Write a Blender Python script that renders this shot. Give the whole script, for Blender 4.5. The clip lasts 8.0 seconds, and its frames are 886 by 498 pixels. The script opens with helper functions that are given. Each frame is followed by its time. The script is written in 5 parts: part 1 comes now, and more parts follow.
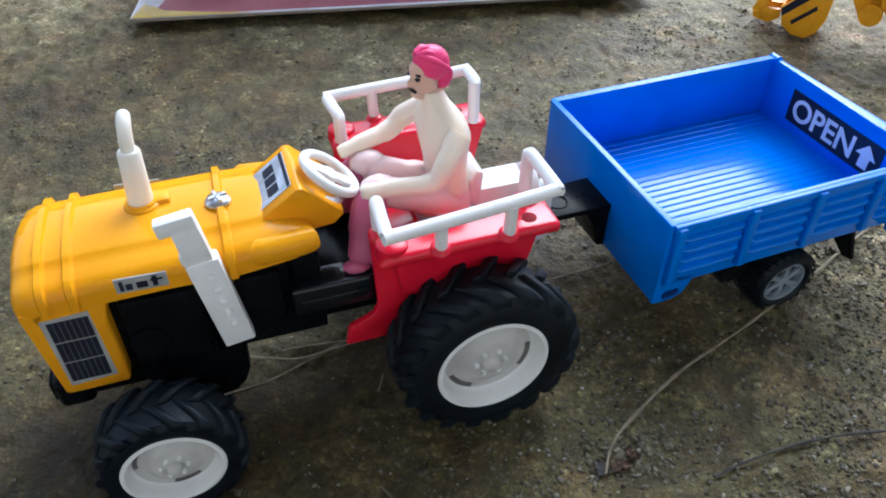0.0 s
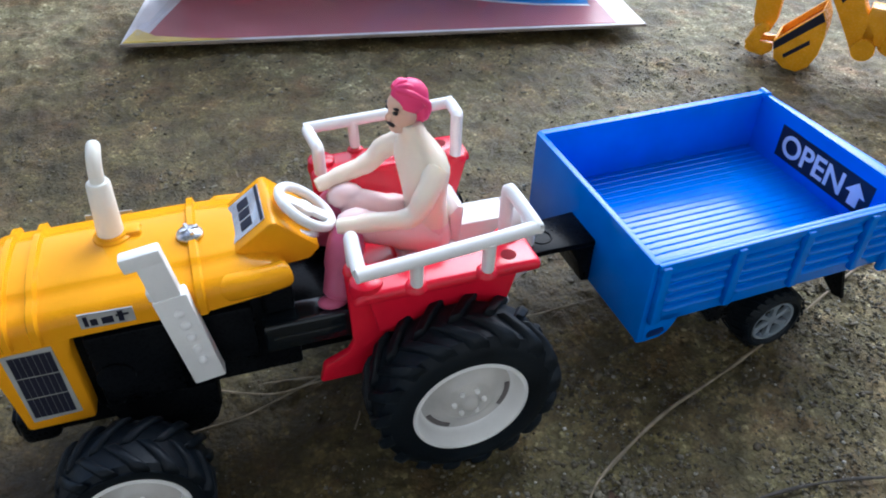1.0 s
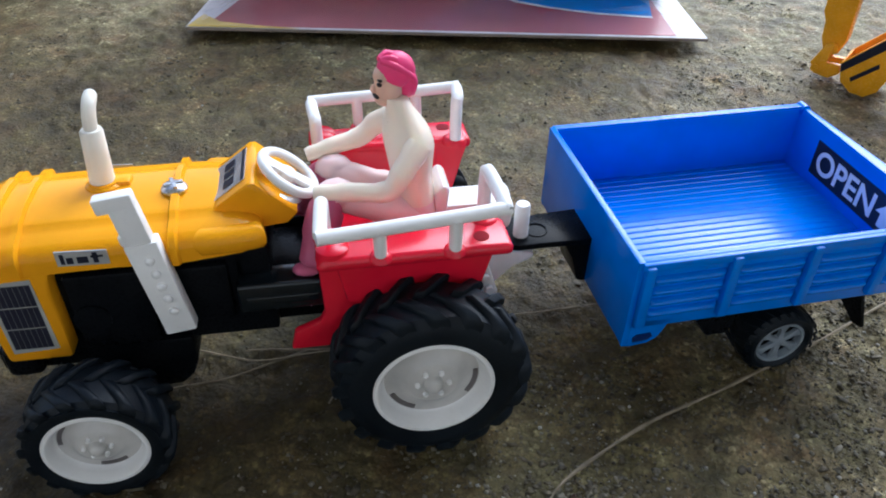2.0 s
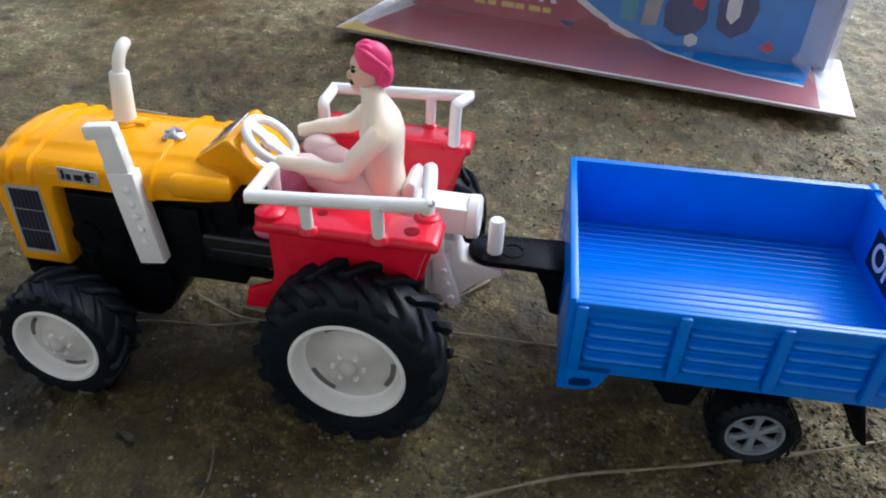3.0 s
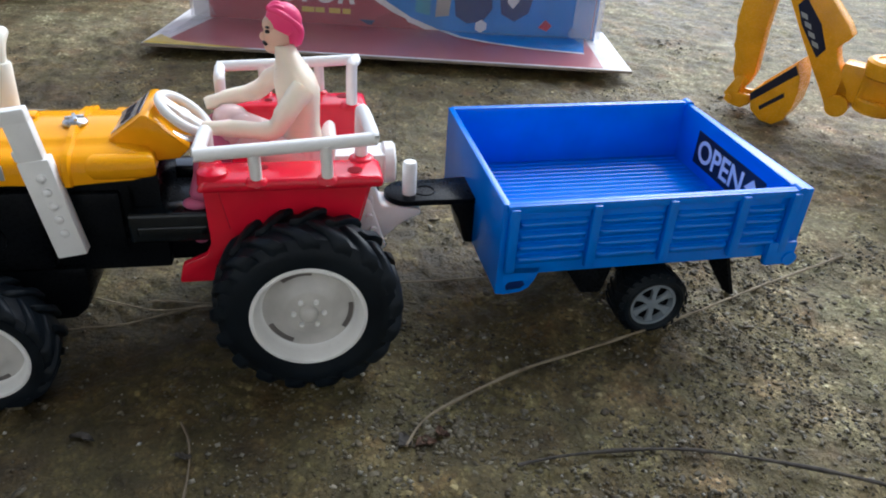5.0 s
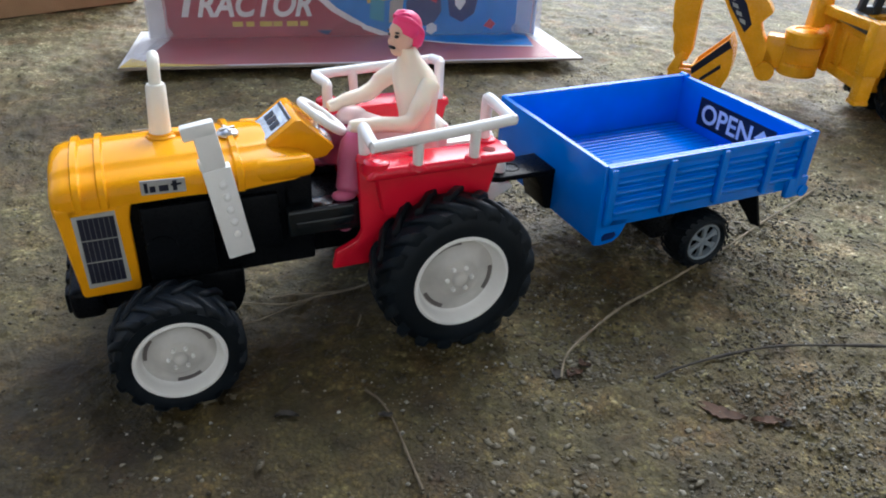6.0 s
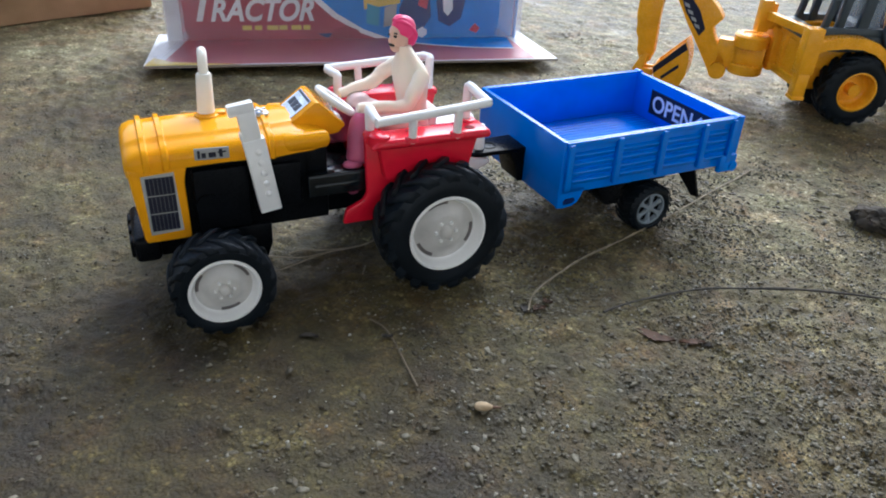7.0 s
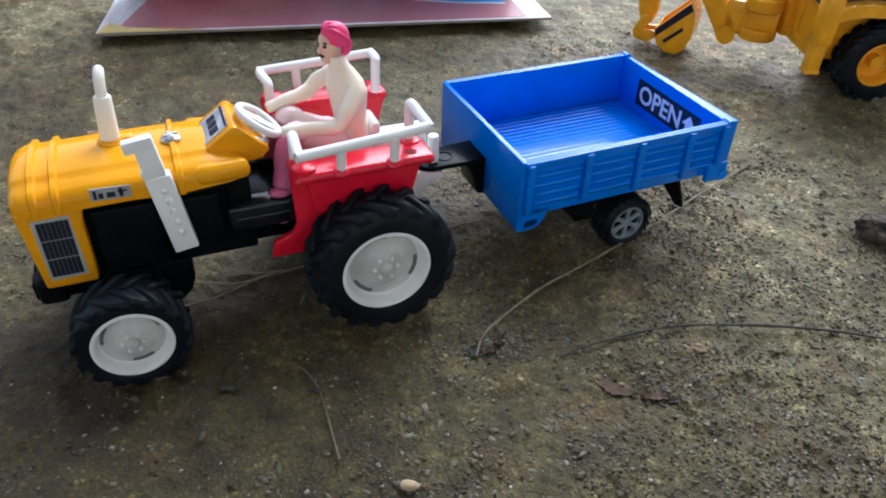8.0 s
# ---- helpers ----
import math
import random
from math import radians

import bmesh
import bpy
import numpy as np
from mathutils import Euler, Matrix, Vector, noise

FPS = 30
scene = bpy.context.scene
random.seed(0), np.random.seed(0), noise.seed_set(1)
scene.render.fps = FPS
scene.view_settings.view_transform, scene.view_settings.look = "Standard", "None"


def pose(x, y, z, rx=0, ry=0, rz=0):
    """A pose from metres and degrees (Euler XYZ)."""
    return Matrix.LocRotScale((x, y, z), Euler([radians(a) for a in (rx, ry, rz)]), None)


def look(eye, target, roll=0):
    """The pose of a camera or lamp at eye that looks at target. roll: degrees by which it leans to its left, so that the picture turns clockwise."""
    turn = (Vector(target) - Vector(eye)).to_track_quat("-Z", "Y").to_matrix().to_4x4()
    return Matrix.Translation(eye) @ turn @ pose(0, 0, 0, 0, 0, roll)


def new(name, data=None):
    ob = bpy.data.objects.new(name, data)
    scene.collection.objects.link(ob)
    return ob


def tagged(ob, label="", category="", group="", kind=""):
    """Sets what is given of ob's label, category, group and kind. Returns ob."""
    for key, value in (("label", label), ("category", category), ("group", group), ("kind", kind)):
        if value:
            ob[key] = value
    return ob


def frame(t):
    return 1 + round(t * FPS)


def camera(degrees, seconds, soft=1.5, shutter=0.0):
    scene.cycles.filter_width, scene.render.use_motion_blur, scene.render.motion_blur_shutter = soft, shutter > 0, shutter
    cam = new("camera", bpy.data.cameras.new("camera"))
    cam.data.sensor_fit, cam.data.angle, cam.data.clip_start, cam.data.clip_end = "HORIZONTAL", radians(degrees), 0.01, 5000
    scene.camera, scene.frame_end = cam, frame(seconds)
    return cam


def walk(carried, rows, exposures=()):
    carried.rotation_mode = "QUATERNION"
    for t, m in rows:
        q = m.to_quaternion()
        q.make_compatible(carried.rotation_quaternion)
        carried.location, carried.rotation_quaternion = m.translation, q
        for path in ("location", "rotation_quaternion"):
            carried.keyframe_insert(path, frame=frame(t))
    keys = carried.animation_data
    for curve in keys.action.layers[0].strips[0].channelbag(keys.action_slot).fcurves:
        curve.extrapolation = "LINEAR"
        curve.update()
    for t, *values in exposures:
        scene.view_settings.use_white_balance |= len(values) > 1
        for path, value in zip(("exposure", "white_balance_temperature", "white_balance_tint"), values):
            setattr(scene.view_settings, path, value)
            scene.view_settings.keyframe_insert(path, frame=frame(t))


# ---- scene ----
cam = camera(61.6, 8.0, soft=1.9)
PATH = [
    (0.0, -0.0723, -0.2113, 0.2414, 47.95, -0.47, -18.38),
    (0.5, -0.0685, -0.2039, 0.2417, 49.25, -0.75, -17.98),
    (1.0, -0.0631, -0.2065, 0.2407, 49.77, -1.05, -17.97),
    (1.5, -0.0526, -0.2135, 0.2394, 50.31, -0.38, -15.91),
    (1.7, -0.0476, -0.2159, 0.2353, 50.44, -0.52, -14.47),
    (2.8, 0.0429, -0.2359, 0.2225, 53.22, -2.36, 7.81),
    (3.0, 0.0581, -0.2316, 0.2203, 53.77, -2.01, 10.29),
    (3.5, 0.1109, -0.2124, 0.2037, 55.88, -0.77, 14.04),
    (4.0, 0.1016, -0.2235, 0.1949, 55.97, -1.75, 11.32),
    (4.2, 0.0871, -0.2370, 0.2016, 56.48, -2.31, 8.68),
    (5.3, -0.0356, -0.2771, 0.2015, 57.26, -3.42, -14.91),
    (5.5, -0.0608, -0.2791, 0.1981, 57.26, -3.55, -17.00),
    (6.0, -0.1102, -0.2860, 0.2059, 58.16, -2.54, -22.19),
    (6.5, -0.1489, -0.3165, 0.2072, 58.12, -3.07, -22.78),
    (7.0, -0.1392, -0.3550, 0.2242, 58.61, -2.86, -22.91),
    (7.5, -0.0846, -0.3418, 0.2360, 58.20, -3.39, -24.40),
    (8.0, -0.0786, -0.3082, 0.2517, 51.97, -2.08, -21.15),
]
walk(cam, [(t, pose(x, y, z, rx, ry, rz)) for t, x, y, z, rx, ry, rz in PATH],
     [(0.0, 0.94, 5420, 8), (1.7, 0.80, 5440, 9), (3.0, 0.72, 5720, 9), (4.2, 0.64, 5750, 9),
      (5.5, 0.83, 5780, 8), (6.5, 0.92, 5720, 8), (7.4, 1.0, 5540, 8), (8.0, 0.86, 5560, 8)])

# ---- light ----
SUN_ELEV, SUN_AZ = 44.0, 38.0     # degrees above the ground; from +y towards +x
sky_world = bpy.data.worlds.new("sky")
scene.world = sky_world
sky_world.use_nodes = True
wn = sky_world.node_tree.nodes
wl = sky_world.node_tree.links
sky = wn.new("ShaderNodeTexSky")
sky.sky_type = "NISHITA"
sky.sun_disc = False
sky.sun_elevation = radians(SUN_ELEV)
sky.sun_rotation = radians(SUN_AZ)
sky.air_density, sky.dust_density, sky.ozone_density = 1.0, 4.0, 1.0
haze = wn.new("ShaderNodeHueSaturation")      # thin overcast: paler than a clear sky
haze.inputs["Saturation"].default_value = 0.85
wl.new(sky.outputs[0], haze.inputs["Color"])
wl.new(haze.outputs[0], wn["Background"].inputs[0])
wn["Background"].inputs[1].default_value = 0.15
sun_data = bpy.data.lights.new("sun", "SUN")
sun_data.energy, sun_data.angle, sun_data.color = 1.0, radians(44), (0.84, 1.0, 1.12)
sun = new("sun", sun_data)
az, el = radians(SUN_AZ), radians(SUN_ELEV)
sun.matrix_world = look((2 * math.sin(az) * math.cos(el), 2 * math.cos(az) * math.cos(el), 2 * math.sin(el)), (0, 0, 0))


# ---- materials ----
def material(name):
    m = bpy.data.materials.new(name)
    m.use_nodes = True
    return m, m.node_tree.nodes, m.node_tree.links, m.node_tree.nodes["Principled BSDF"]


def node(nodes, kind, **values):
    n = nodes.new(kind)
    for k, v in values.items():
        n.inputs[k.replace("_", " ")].default_value = v
    return n


def ramp(nodes, stops):
    r = nodes.new("ShaderNodeValToRGB")
    while len(r.color_ramp.elements) < len(stops):
        r.color_ramp.elements.new(0.5)
    for e, (p, c) in zip(r.color_ramp.elements, stops):
        e.position, e.color = p, (*c, 1)
    return r


def coords(nodes, links):
    g = nodes.new("ShaderNodeTexCoord")
    return g.outputs["Object"]


def plastic(name, colour, rough=0.32, wear=0.12, sub=0.0, dust=0.25, grain=900.0, bump=0.05, shine=0.32):
    """Moulded toy plastic: slightly uneven gloss, fine dust and scuffs."""
    m, n, l, p = material(name)
    at = coords(n, l)
    big = node(n, "ShaderNodeTexNoise", Scale=60.0, Detail=4.0)
    fine = node(n, "ShaderNodeTexNoise", Scale=grain, Detail=5.0)
    l.new(at, big.inputs["Vector"]), l.new(at, fine.inputs["Vector"])
    lo = tuple(c * (1 - wear) for c in colour)
    hi = tuple(min(1.0, c * (1 + wear) + 0.004) for c in colour)
    r = ramp(n, [(0.3, lo), (0.7, hi)])
    l.new(big.outputs["Fac"], r.inputs[0])
    dusty = n.new("ShaderNodeMix")
    dusty.data_type = "RGBA"
    spots = ramp(n, [(0.55, (0, 0, 0)), (0.85, (dust, dust, dust))])
    l.new(fine.outputs["Fac"], spots.inputs[0])
    l.new(spots.outputs[0], dusty.inputs["Factor"])
    l.new(r.outputs[0], dusty.inputs["A"])
    dusty.inputs["B"].default_value = (0.35, 0.31, 0.26, 1)
    l.new(dusty.outputs["Result"], p.inputs["Base Color"])
    rr = n.new("ShaderNodeMapRange")
    rr.inputs["To Min"].default_value, rr.inputs["To Max"].default_value = rough - 0.07, rough + 0.12
    l.new(fine.outputs["Fac"], rr.inputs["Value"])
    l.new(rr.outputs[0], p.inputs["Roughness"])
    b = node(n, "ShaderNodeBump", Strength=bump, Distance=0.0004)
    l.new(fine.outputs["Fac"], b.inputs["Height"])
    l.new(b.outputs[0], p.inputs["Normal"])
    p.inputs["Specular IOR Level"].default_value = shine
    if sub:
        p.inputs["Subsurface Weight"].default_value = sub
        p.inputs["Subsurface Radius"].default_value = (0.004, 0.0025, 0.0018)
        p.inputs["Subsurface Scale"].default_value = 1.0
    return m


YELLOW = plastic("yellow_plastic", (0.84, 0.355, 0.0), 0.08, wear=0.04, dust=0.0, bump=0.006, shine=0.15)
BLUE = plastic("blue_plastic", (0.002, 0.174, 0.74), 0.19, wear=0.06, dust=0.012, bump=0.012, shine=0.38)
# dark blue that holds the shade inside the corner foot slots
DEEPBLUE = plastic("hole_shade_blue", (0.002, 0.02, 0.12), 0.6, dust=0.0, shine=0.1)
RED = plastic("red_plastic", (0.68, 0.005, 0.028), 0.18, wear=0.08, dust=0.02, bump=0.012, shine=0.45)
# darker red that holds the shade of the fender's peg holes
DEEPRED = plastic("hole_shade_red", (0.24, 0.004, 0.012), 0.6, dust=0.0, shine=0.1)
WHITE = plastic("white_plastic", (0.84, 0.835, 0.82), 0.34, wear=0.05, dust=0.10)
# hub plastic, a warm grey beside the white rim
HUBGREY = plastic("grey_hub_plastic", (0.52, 0.505, 0.475), 0.2, wear=0.2, dust=0.10, shine=0.5)
SLOTGREY = plastic("slot_shadow_grey", (0.13, 0.115, 0.11), 0.5, wear=0.3, dust=0.05)
MILKY = plastic("milky_plastic", (0.76, 0.71, 0.71), 0.3, wear=0.1, sub=0.4, dust=0.05)
CREAM = plastic("cream_plastic", (0.83, 0.80, 0.71), 0.3, wear=0.04, sub=0.06, dust=0.08)
BLACK = plastic("black_plastic", (0.0025, 0.0034, 0.005), 0.26, dust=0.008, shine=0.06)
GLOSSBLACK = plastic("gloss_black_plastic", (0.004, 0.007, 0.010), 0.14, dust=0.01, shine=0.45)
RUBBER = plastic("tyre_rubber", (0.0026, 0.0058, 0.0098), 0.44, wear=0.3, dust=0.012, bump=0.25, shine=0.19)
SILVER = plastic("silver_plastic", (0.19, 0.225, 0.26), 0.2, dust=0.08, shine=0.7)
FLUSH = plastic("flushed_figure_plastic", (0.84, 0.60, 0.58), 0.32, wear=0.10, sub=0.3, dust=0.03)
SKIN = plastic("pale_figure_plastic", (0.86, 0.745, 0.60), 0.28, wear=0.04, sub=0.3, dust=0.04)
TAN = plastic("tan_face", (0.74, 0.47, 0.35), 0.34, wear=0.10, sub=0.2, dust=0.03)
PINK = plastic("pink_paint", (0.82, 0.05, 0.19), 0.35, wear=0.10, dust=0.05)
ROSE = plastic("rose_paint", (0.52, 0.115, 0.225), 0.35, wear=0.15, sub=0.2, dust=0.05)
DARKPAINT = plastic("dark_paint", (0.02, 0.015, 0.015), 0.4, dust=0.05)
CABBLUE = plastic("slate_plastic", (0.030, 0.047, 0.064), 0.3, dust=0.08, shine=0.5)
ORANGE = plastic("orange_yellow_plastic", (0.90, 0.40, 0.006), 0.24, dust=0.05, bump=0.015, shine=0.4)
DEEP_ORANGE = plastic("deep_orange_plastic", (0.55, 0.12, 0.012), 0.35, dust=0.10)
DULLGREY = plastic("dull_print_grey", (0.17, 0.175, 0.16), 0.4, dust=0.08)
GREYSTICK = plastic("grey_sticker", (0.38, 0.38, 0.36), 0.3, dust=0.12)
BLACKSTICK = plastic("black_sticker", (0.012, 0.014, 0.03), 0.3, dust=0.06)
WHITESTICK = plastic("white_print", (0.80, 0.80, 0.82), 0.35, dust=0.08)
CARD_BACK = plastic("card_board", (0.26, 0.21, 0.17), 0.7, dust=0.25)
CARD_WHITE = plastic("white_card", (0.74, 0.73, 0.74), 0.4, dust=0.10)


def metal():
    m, n, l, p = material("zinc_screw")
    p.inputs["Metallic"].default_value = 1.0
    f = node(n, "ShaderNodeTexNoise", Scale=900.0, Detail=3.0)
    l.new(coords(n, l), f.inputs["Vector"])
    r = ramp(n, [(0.35, (0.35, 0.36, 0.37)), (0.65, (0.75, 0.76, 0.78))])
    l.new(f.outputs["Fac"], r.inputs[0])
    l.new(r.outputs[0], p.inputs["Base Color"])
    p.inputs["Roughness"].default_value = 0.3
    return m


def foil():
    """Silvery sticker film, half mirror-like, slightly wavy."""
    m, n, l, p = material("silver_foil")
    p.inputs["Metallic"].default_value = 0.75
    f = node(n, "ShaderNodeTexNoise", Scale=160.0, Detail=3.0)
    l.new(coords(n, l), f.inputs["Vector"])
    r = ramp(n, [(0.35, (0.58, 0.60, 0.63)), (0.65, (0.82, 0.83, 0.85))])
    l.new(f.outputs["Fac"], r.inputs[0])
    l.new(r.outputs[0], p.inputs["Base Color"])
    p.inputs["Roughness"].default_value = 0.24
    b = node(n, "ShaderNodeBump", Strength=0.2, Distance=0.0006)
    l.new(f.outputs["Fac"], b.inputs["Height"])
    l.new(b.outputs[0], p.inputs["Normal"])
    return m


def clear_plastic(name, colour, rough, alpha):
    m, n, l, p = material(name)
    p.inputs["Base Color"].default_value = (*colour, 1)
    p.inputs["Roughness"].default_value = rough
    p.inputs["IOR"].default_value = 1.45
    p.inputs["Alpha"].default_value = alpha
    f = node(n, "ShaderNodeTexNoise", Scale=35.0, Detail=3.0)
    l.new(coords(n, l), f.inputs["Vector"])
    b = node(n, "ShaderNodeBump", Strength=0.35, Distance=0.003)
    l.new(f.outputs["Fac"], b.inputs["Height"])
    l.new(b.outputs[0], p.inputs["Normal"])
    return m


ZINC = metal()
FOIL = foil()
CLEAR = clear_plastic("clear_blister", (0.84, 0.84, 0.95), 0.12, 0.13)
# pale film whose colour stands for glare on the cover's folds and edges
FOLD_GLARE = clear_plastic("blister_fold_glare", (0.90, 0.90, 0.97), 0.10, 0.2)
CABGLASS = clear_plastic("cab_glass", (0.42, 0.50, 0.60), 0.12, 0.30)


def carton_material():
    m, n, l, p = material("brown_cardboard")
    at = coords(n, l)
    w = node(n, "ShaderNodeTexWave", Scale=140.0, Distortion=1.0, Detail=2.0)
    f = node(n, "ShaderNodeTexNoise", Scale=30.0, Detail=6.0)
    l.new(at, w.inputs["Vector"]), l.new(at, f.inputs["Vector"])
    r = ramp(n, [(0.3, (0.36, 0.22, 0.11)), (0.75, (0.48, 0.31, 0.17))])
    l.new(f.outputs["Fac"], r.inputs[0])
    l.new(r.outputs[0], p.inputs["Base Color"])
    p.inputs["Roughness"].default_value = 0.8
    b = node(n, "ShaderNodeBump", Strength=0.15, Distance=0.001)
    l.new(w.outputs["Fac"], b.inputs["Height"])
    l.new(b.outputs[0], p.inputs["Normal"])
    return m


def ground_material():
    """Worn, sandy concrete: dark olive-brown crust, loose pale grains, a damp stain and painted far brightening."""
    m, n, l, p = material("sandy_concrete")
    at = coords(n, l)
    patch = node(n, "ShaderNodeTexNoise", Scale=6.0, Detail=6.0, Roughness=0.6)
    mid = node(n, "ShaderNodeTexNoise", Scale=48.0, Detail=6.0, Roughness=0.58)
    hue = node(n, "ShaderNodeTexNoise", Scale=34.0, Detail=5.0, Roughness=0.65)
    fine = node(n, "ShaderNodeTexNoise", Scale=900.0, Detail=4.0, Roughness=0.7)
    warp = n.new("ShaderNodeMix")
    warp.data_type = "VECTOR"
    warp.inputs["Factor"].default_value = 0.0025
    l.new(at, warp.inputs["A"])
    l.new(fine.outputs["Color"], warp.inputs["B"])
    grit = node(n, "ShaderNodeTexVoronoi", Scale=520.0, Randomness=1.0)
    for t in (patch, mid, hue, fine):
        l.new(at, t.inputs["Vector"])
    l.new(warp.outputs["Result"], grit.inputs["Vector"])

    def blend(kind, a, b, factor=1.0):
        mix = n.new("ShaderNodeMix")
        mix.data_type, mix.blend_type = "RGBA", kind
        if isinstance(factor, float):
            mix.inputs["Factor"].default_value = factor
        else:
            l.new(factor, mix.inputs["Factor"])
        for socket, value in (("A", a), ("B", b)):
            if isinstance(value, tuple):
                mix.inputs[socket].default_value = (*value, 1)
            else:
                l.new(value, mix.inputs[socket])
        return mix.outputs["Result"]

    base = ramp(n, [(0.32, (0.052, 0.040, 0.018)), (0.48, (0.094, 0.079, 0.043)), (0.66, (0.148, 0.139, 0.100))])
    l.new(patch.outputs["Fac"], base.inputs[0])
    tint = ramp(n, [(0.30, (1.20, 0.95, 0.86)), (0.42, (1.05, 0.99, 0.93)), (0.52, (1.0, 1.01, 0.95)), (0.62, (0.96, 1.02, 0.92)), (0.74, (1.0, 0.98, 1.12))])
    l.new(hue.outputs["Fac"], tint.inputs[0])
    spot = ramp(n, [(0.32, (0.52, 0.48, 0.42)), (0.50, (0.98, 0.95, 0.88)), (0.68, (1.48, 1.46, 1.38))])
    l.new(mid.outputs["Fac"], spot.inputs[0])
    sep = n.new("ShaderNodeSeparateColor")
    l.new(grit.outputs["Color"], sep.inputs[0])
    grain = ramp(n, [(0.0, (0.62, 0.58, 0.52)), (0.45, (0.92, 0.89, 0.83)), (0.8, (1.25, 1.22, 1.15)), (0.93, (1.42, 1.42, 1.44)), (1.0, (2.4, 2.5, 2.9))])
    l.new(sep.outputs[0], grain.inputs[0])
    gap = ramp(n, [(0.0, (1.25, 1.25, 1.25)), (0.45, (1.0, 1.0, 1.0)), (0.75, (0.68, 0.66, 0.63))])
    l.new(grit.outputs["Distance"], gap.inputs[0])
    loose = ramp(n, [(0.40, (0.25, 0.25, 0.25)), (0.60, (1, 1, 1))])
    l.new(mid.outputs["Fac"], loose.inputs[0])
    grains = blend("MIX", (1.0, 1.0, 1.0), blend("MULTIPLY", grain.outputs[0], gap.outputs[0]), loose.outputs[0])
    dust = ramp(n, [(0.3, (0.75, 0.75, 0.75)), (0.7, (1.25, 1.24, 1.22))])
    l.new(fine.outputs["Fac"], dust.inputs[0])
    col = blend("MULTIPLY", blend("MULTIPLY", base.outputs[0], tint.outputs[0]), spot.outputs[0])
    col = blend("MULTIPLY", blend("MULTIPLY", col, grains), dust.outputs[0])
    # wide damp stain, ragged edge; colour brightens outwards, painting in the stronger far light
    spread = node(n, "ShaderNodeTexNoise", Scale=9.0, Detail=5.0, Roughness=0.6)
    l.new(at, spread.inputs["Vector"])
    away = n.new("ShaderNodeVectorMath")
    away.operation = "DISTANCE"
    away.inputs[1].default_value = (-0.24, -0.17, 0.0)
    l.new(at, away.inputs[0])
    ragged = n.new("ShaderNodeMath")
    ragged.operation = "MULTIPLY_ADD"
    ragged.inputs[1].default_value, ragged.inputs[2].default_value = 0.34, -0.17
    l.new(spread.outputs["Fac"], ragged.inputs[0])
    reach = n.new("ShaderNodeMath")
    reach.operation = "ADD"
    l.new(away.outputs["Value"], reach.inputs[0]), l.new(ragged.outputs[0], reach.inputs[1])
    stain_and_light = ramp(n, [(0.16, (0.56, 0.49, 0.275)), (0.27, (0.72, 0.655, 0.42)), (0.36, (1.13, 1.05, 0.82)), (0.45, (1.43, 1.36, 1.18)), (0.57, (1.84, 1.80, 1.74)), (0.80, (2.1, 2.11, 2.1))])
    l.new(reach.outputs[0], stain_and_light.inputs[0])
    col = blend("MULTIPLY", col, stain_and_light.outputs[0])
    l.new(col, p.inputs["Base Color"])
    rr = n.new("ShaderNodeMapRange")
    rr.inputs["From Min"].default_value, rr.inputs["From Max"].default_value = 0.35, 0.65
    rr.inputs["To Min"].default_value, rr.inputs["To Max"].default_value = 0.46, 0.72
    l.new(patch.outputs["Fac"], rr.inputs["Value"])
    wet = ramp(n, [(0.60, (1.0, 1.0, 1.0)), (0.70, (0.42, 0.42, 0.42))])      # small spots that are still wet
    l.new(spread.outputs["Fac"], wet.inputs[0])
    near_pack = n.new("ShaderNodeVectorMath")         # a wider wet patch in front of the pack
    near_pack.operation = "DISTANCE"
    near_pack.inputs[1].default_value = (0.02, 0.17, 0.0)
    l.new(at, near_pack.inputs[0])
    shore = n.new("ShaderNodeMath")
    shore.operation = "MULTIPLY_ADD"
    shore.inputs[1].default_value = 0.22
    l.new(mid.outputs["Fac"], shore.inputs[0]), l.new(near_pack.outputs["Value"], shore.inputs[2])
    film_wet = ramp(n, [(0.17, (0.62, 0.62, 0.62)), (0.27, (1.0, 1.0, 1.0))])
    l.new(shore.outputs[0], film_wet.inputs[0])
    soaked = n.new("ShaderNodeMath")
    soaked.operation = "MULTIPLY"
    l.new(film_wet.outputs[0], soaked.inputs[0]), l.new(rr.outputs[0], soaked.inputs[1])
    gloss = n.new("ShaderNodeMath")
    gloss.operation = "MULTIPLY"
    l.new(soaked.outputs[0], gloss.inputs[0]), l.new(wet.outputs[0], gloss.inputs[1])
    l.new(gloss.outputs[0], p.inputs["Roughness"])
    p.inputs["Specular IOR Level"].default_value = 0.34
    b0 = node(n, "ShaderNodeBump", Strength=0.5, Distance=0.0006)
    l.new(fine.outputs["Fac"], b0.inputs["Height"])
    b1 = node(n, "ShaderNodeBump", Strength=0.8, Distance=0.0009)
    b1.invert = True
    l.new(grit.outputs["Distance"], b1.inputs["Height"])
    l.new(b0.outputs[0], b1.inputs["Normal"])
    b2 = node(n, "ShaderNodeBump", Strength=0.6, Distance=0.003)
    l.new(mid.outputs["Fac"], b2.inputs["Height"])
    l.new(b1.outputs[0], b2.inputs["Normal"])
    l.new(b2.outputs[0], p.inputs["Normal"])
    return m


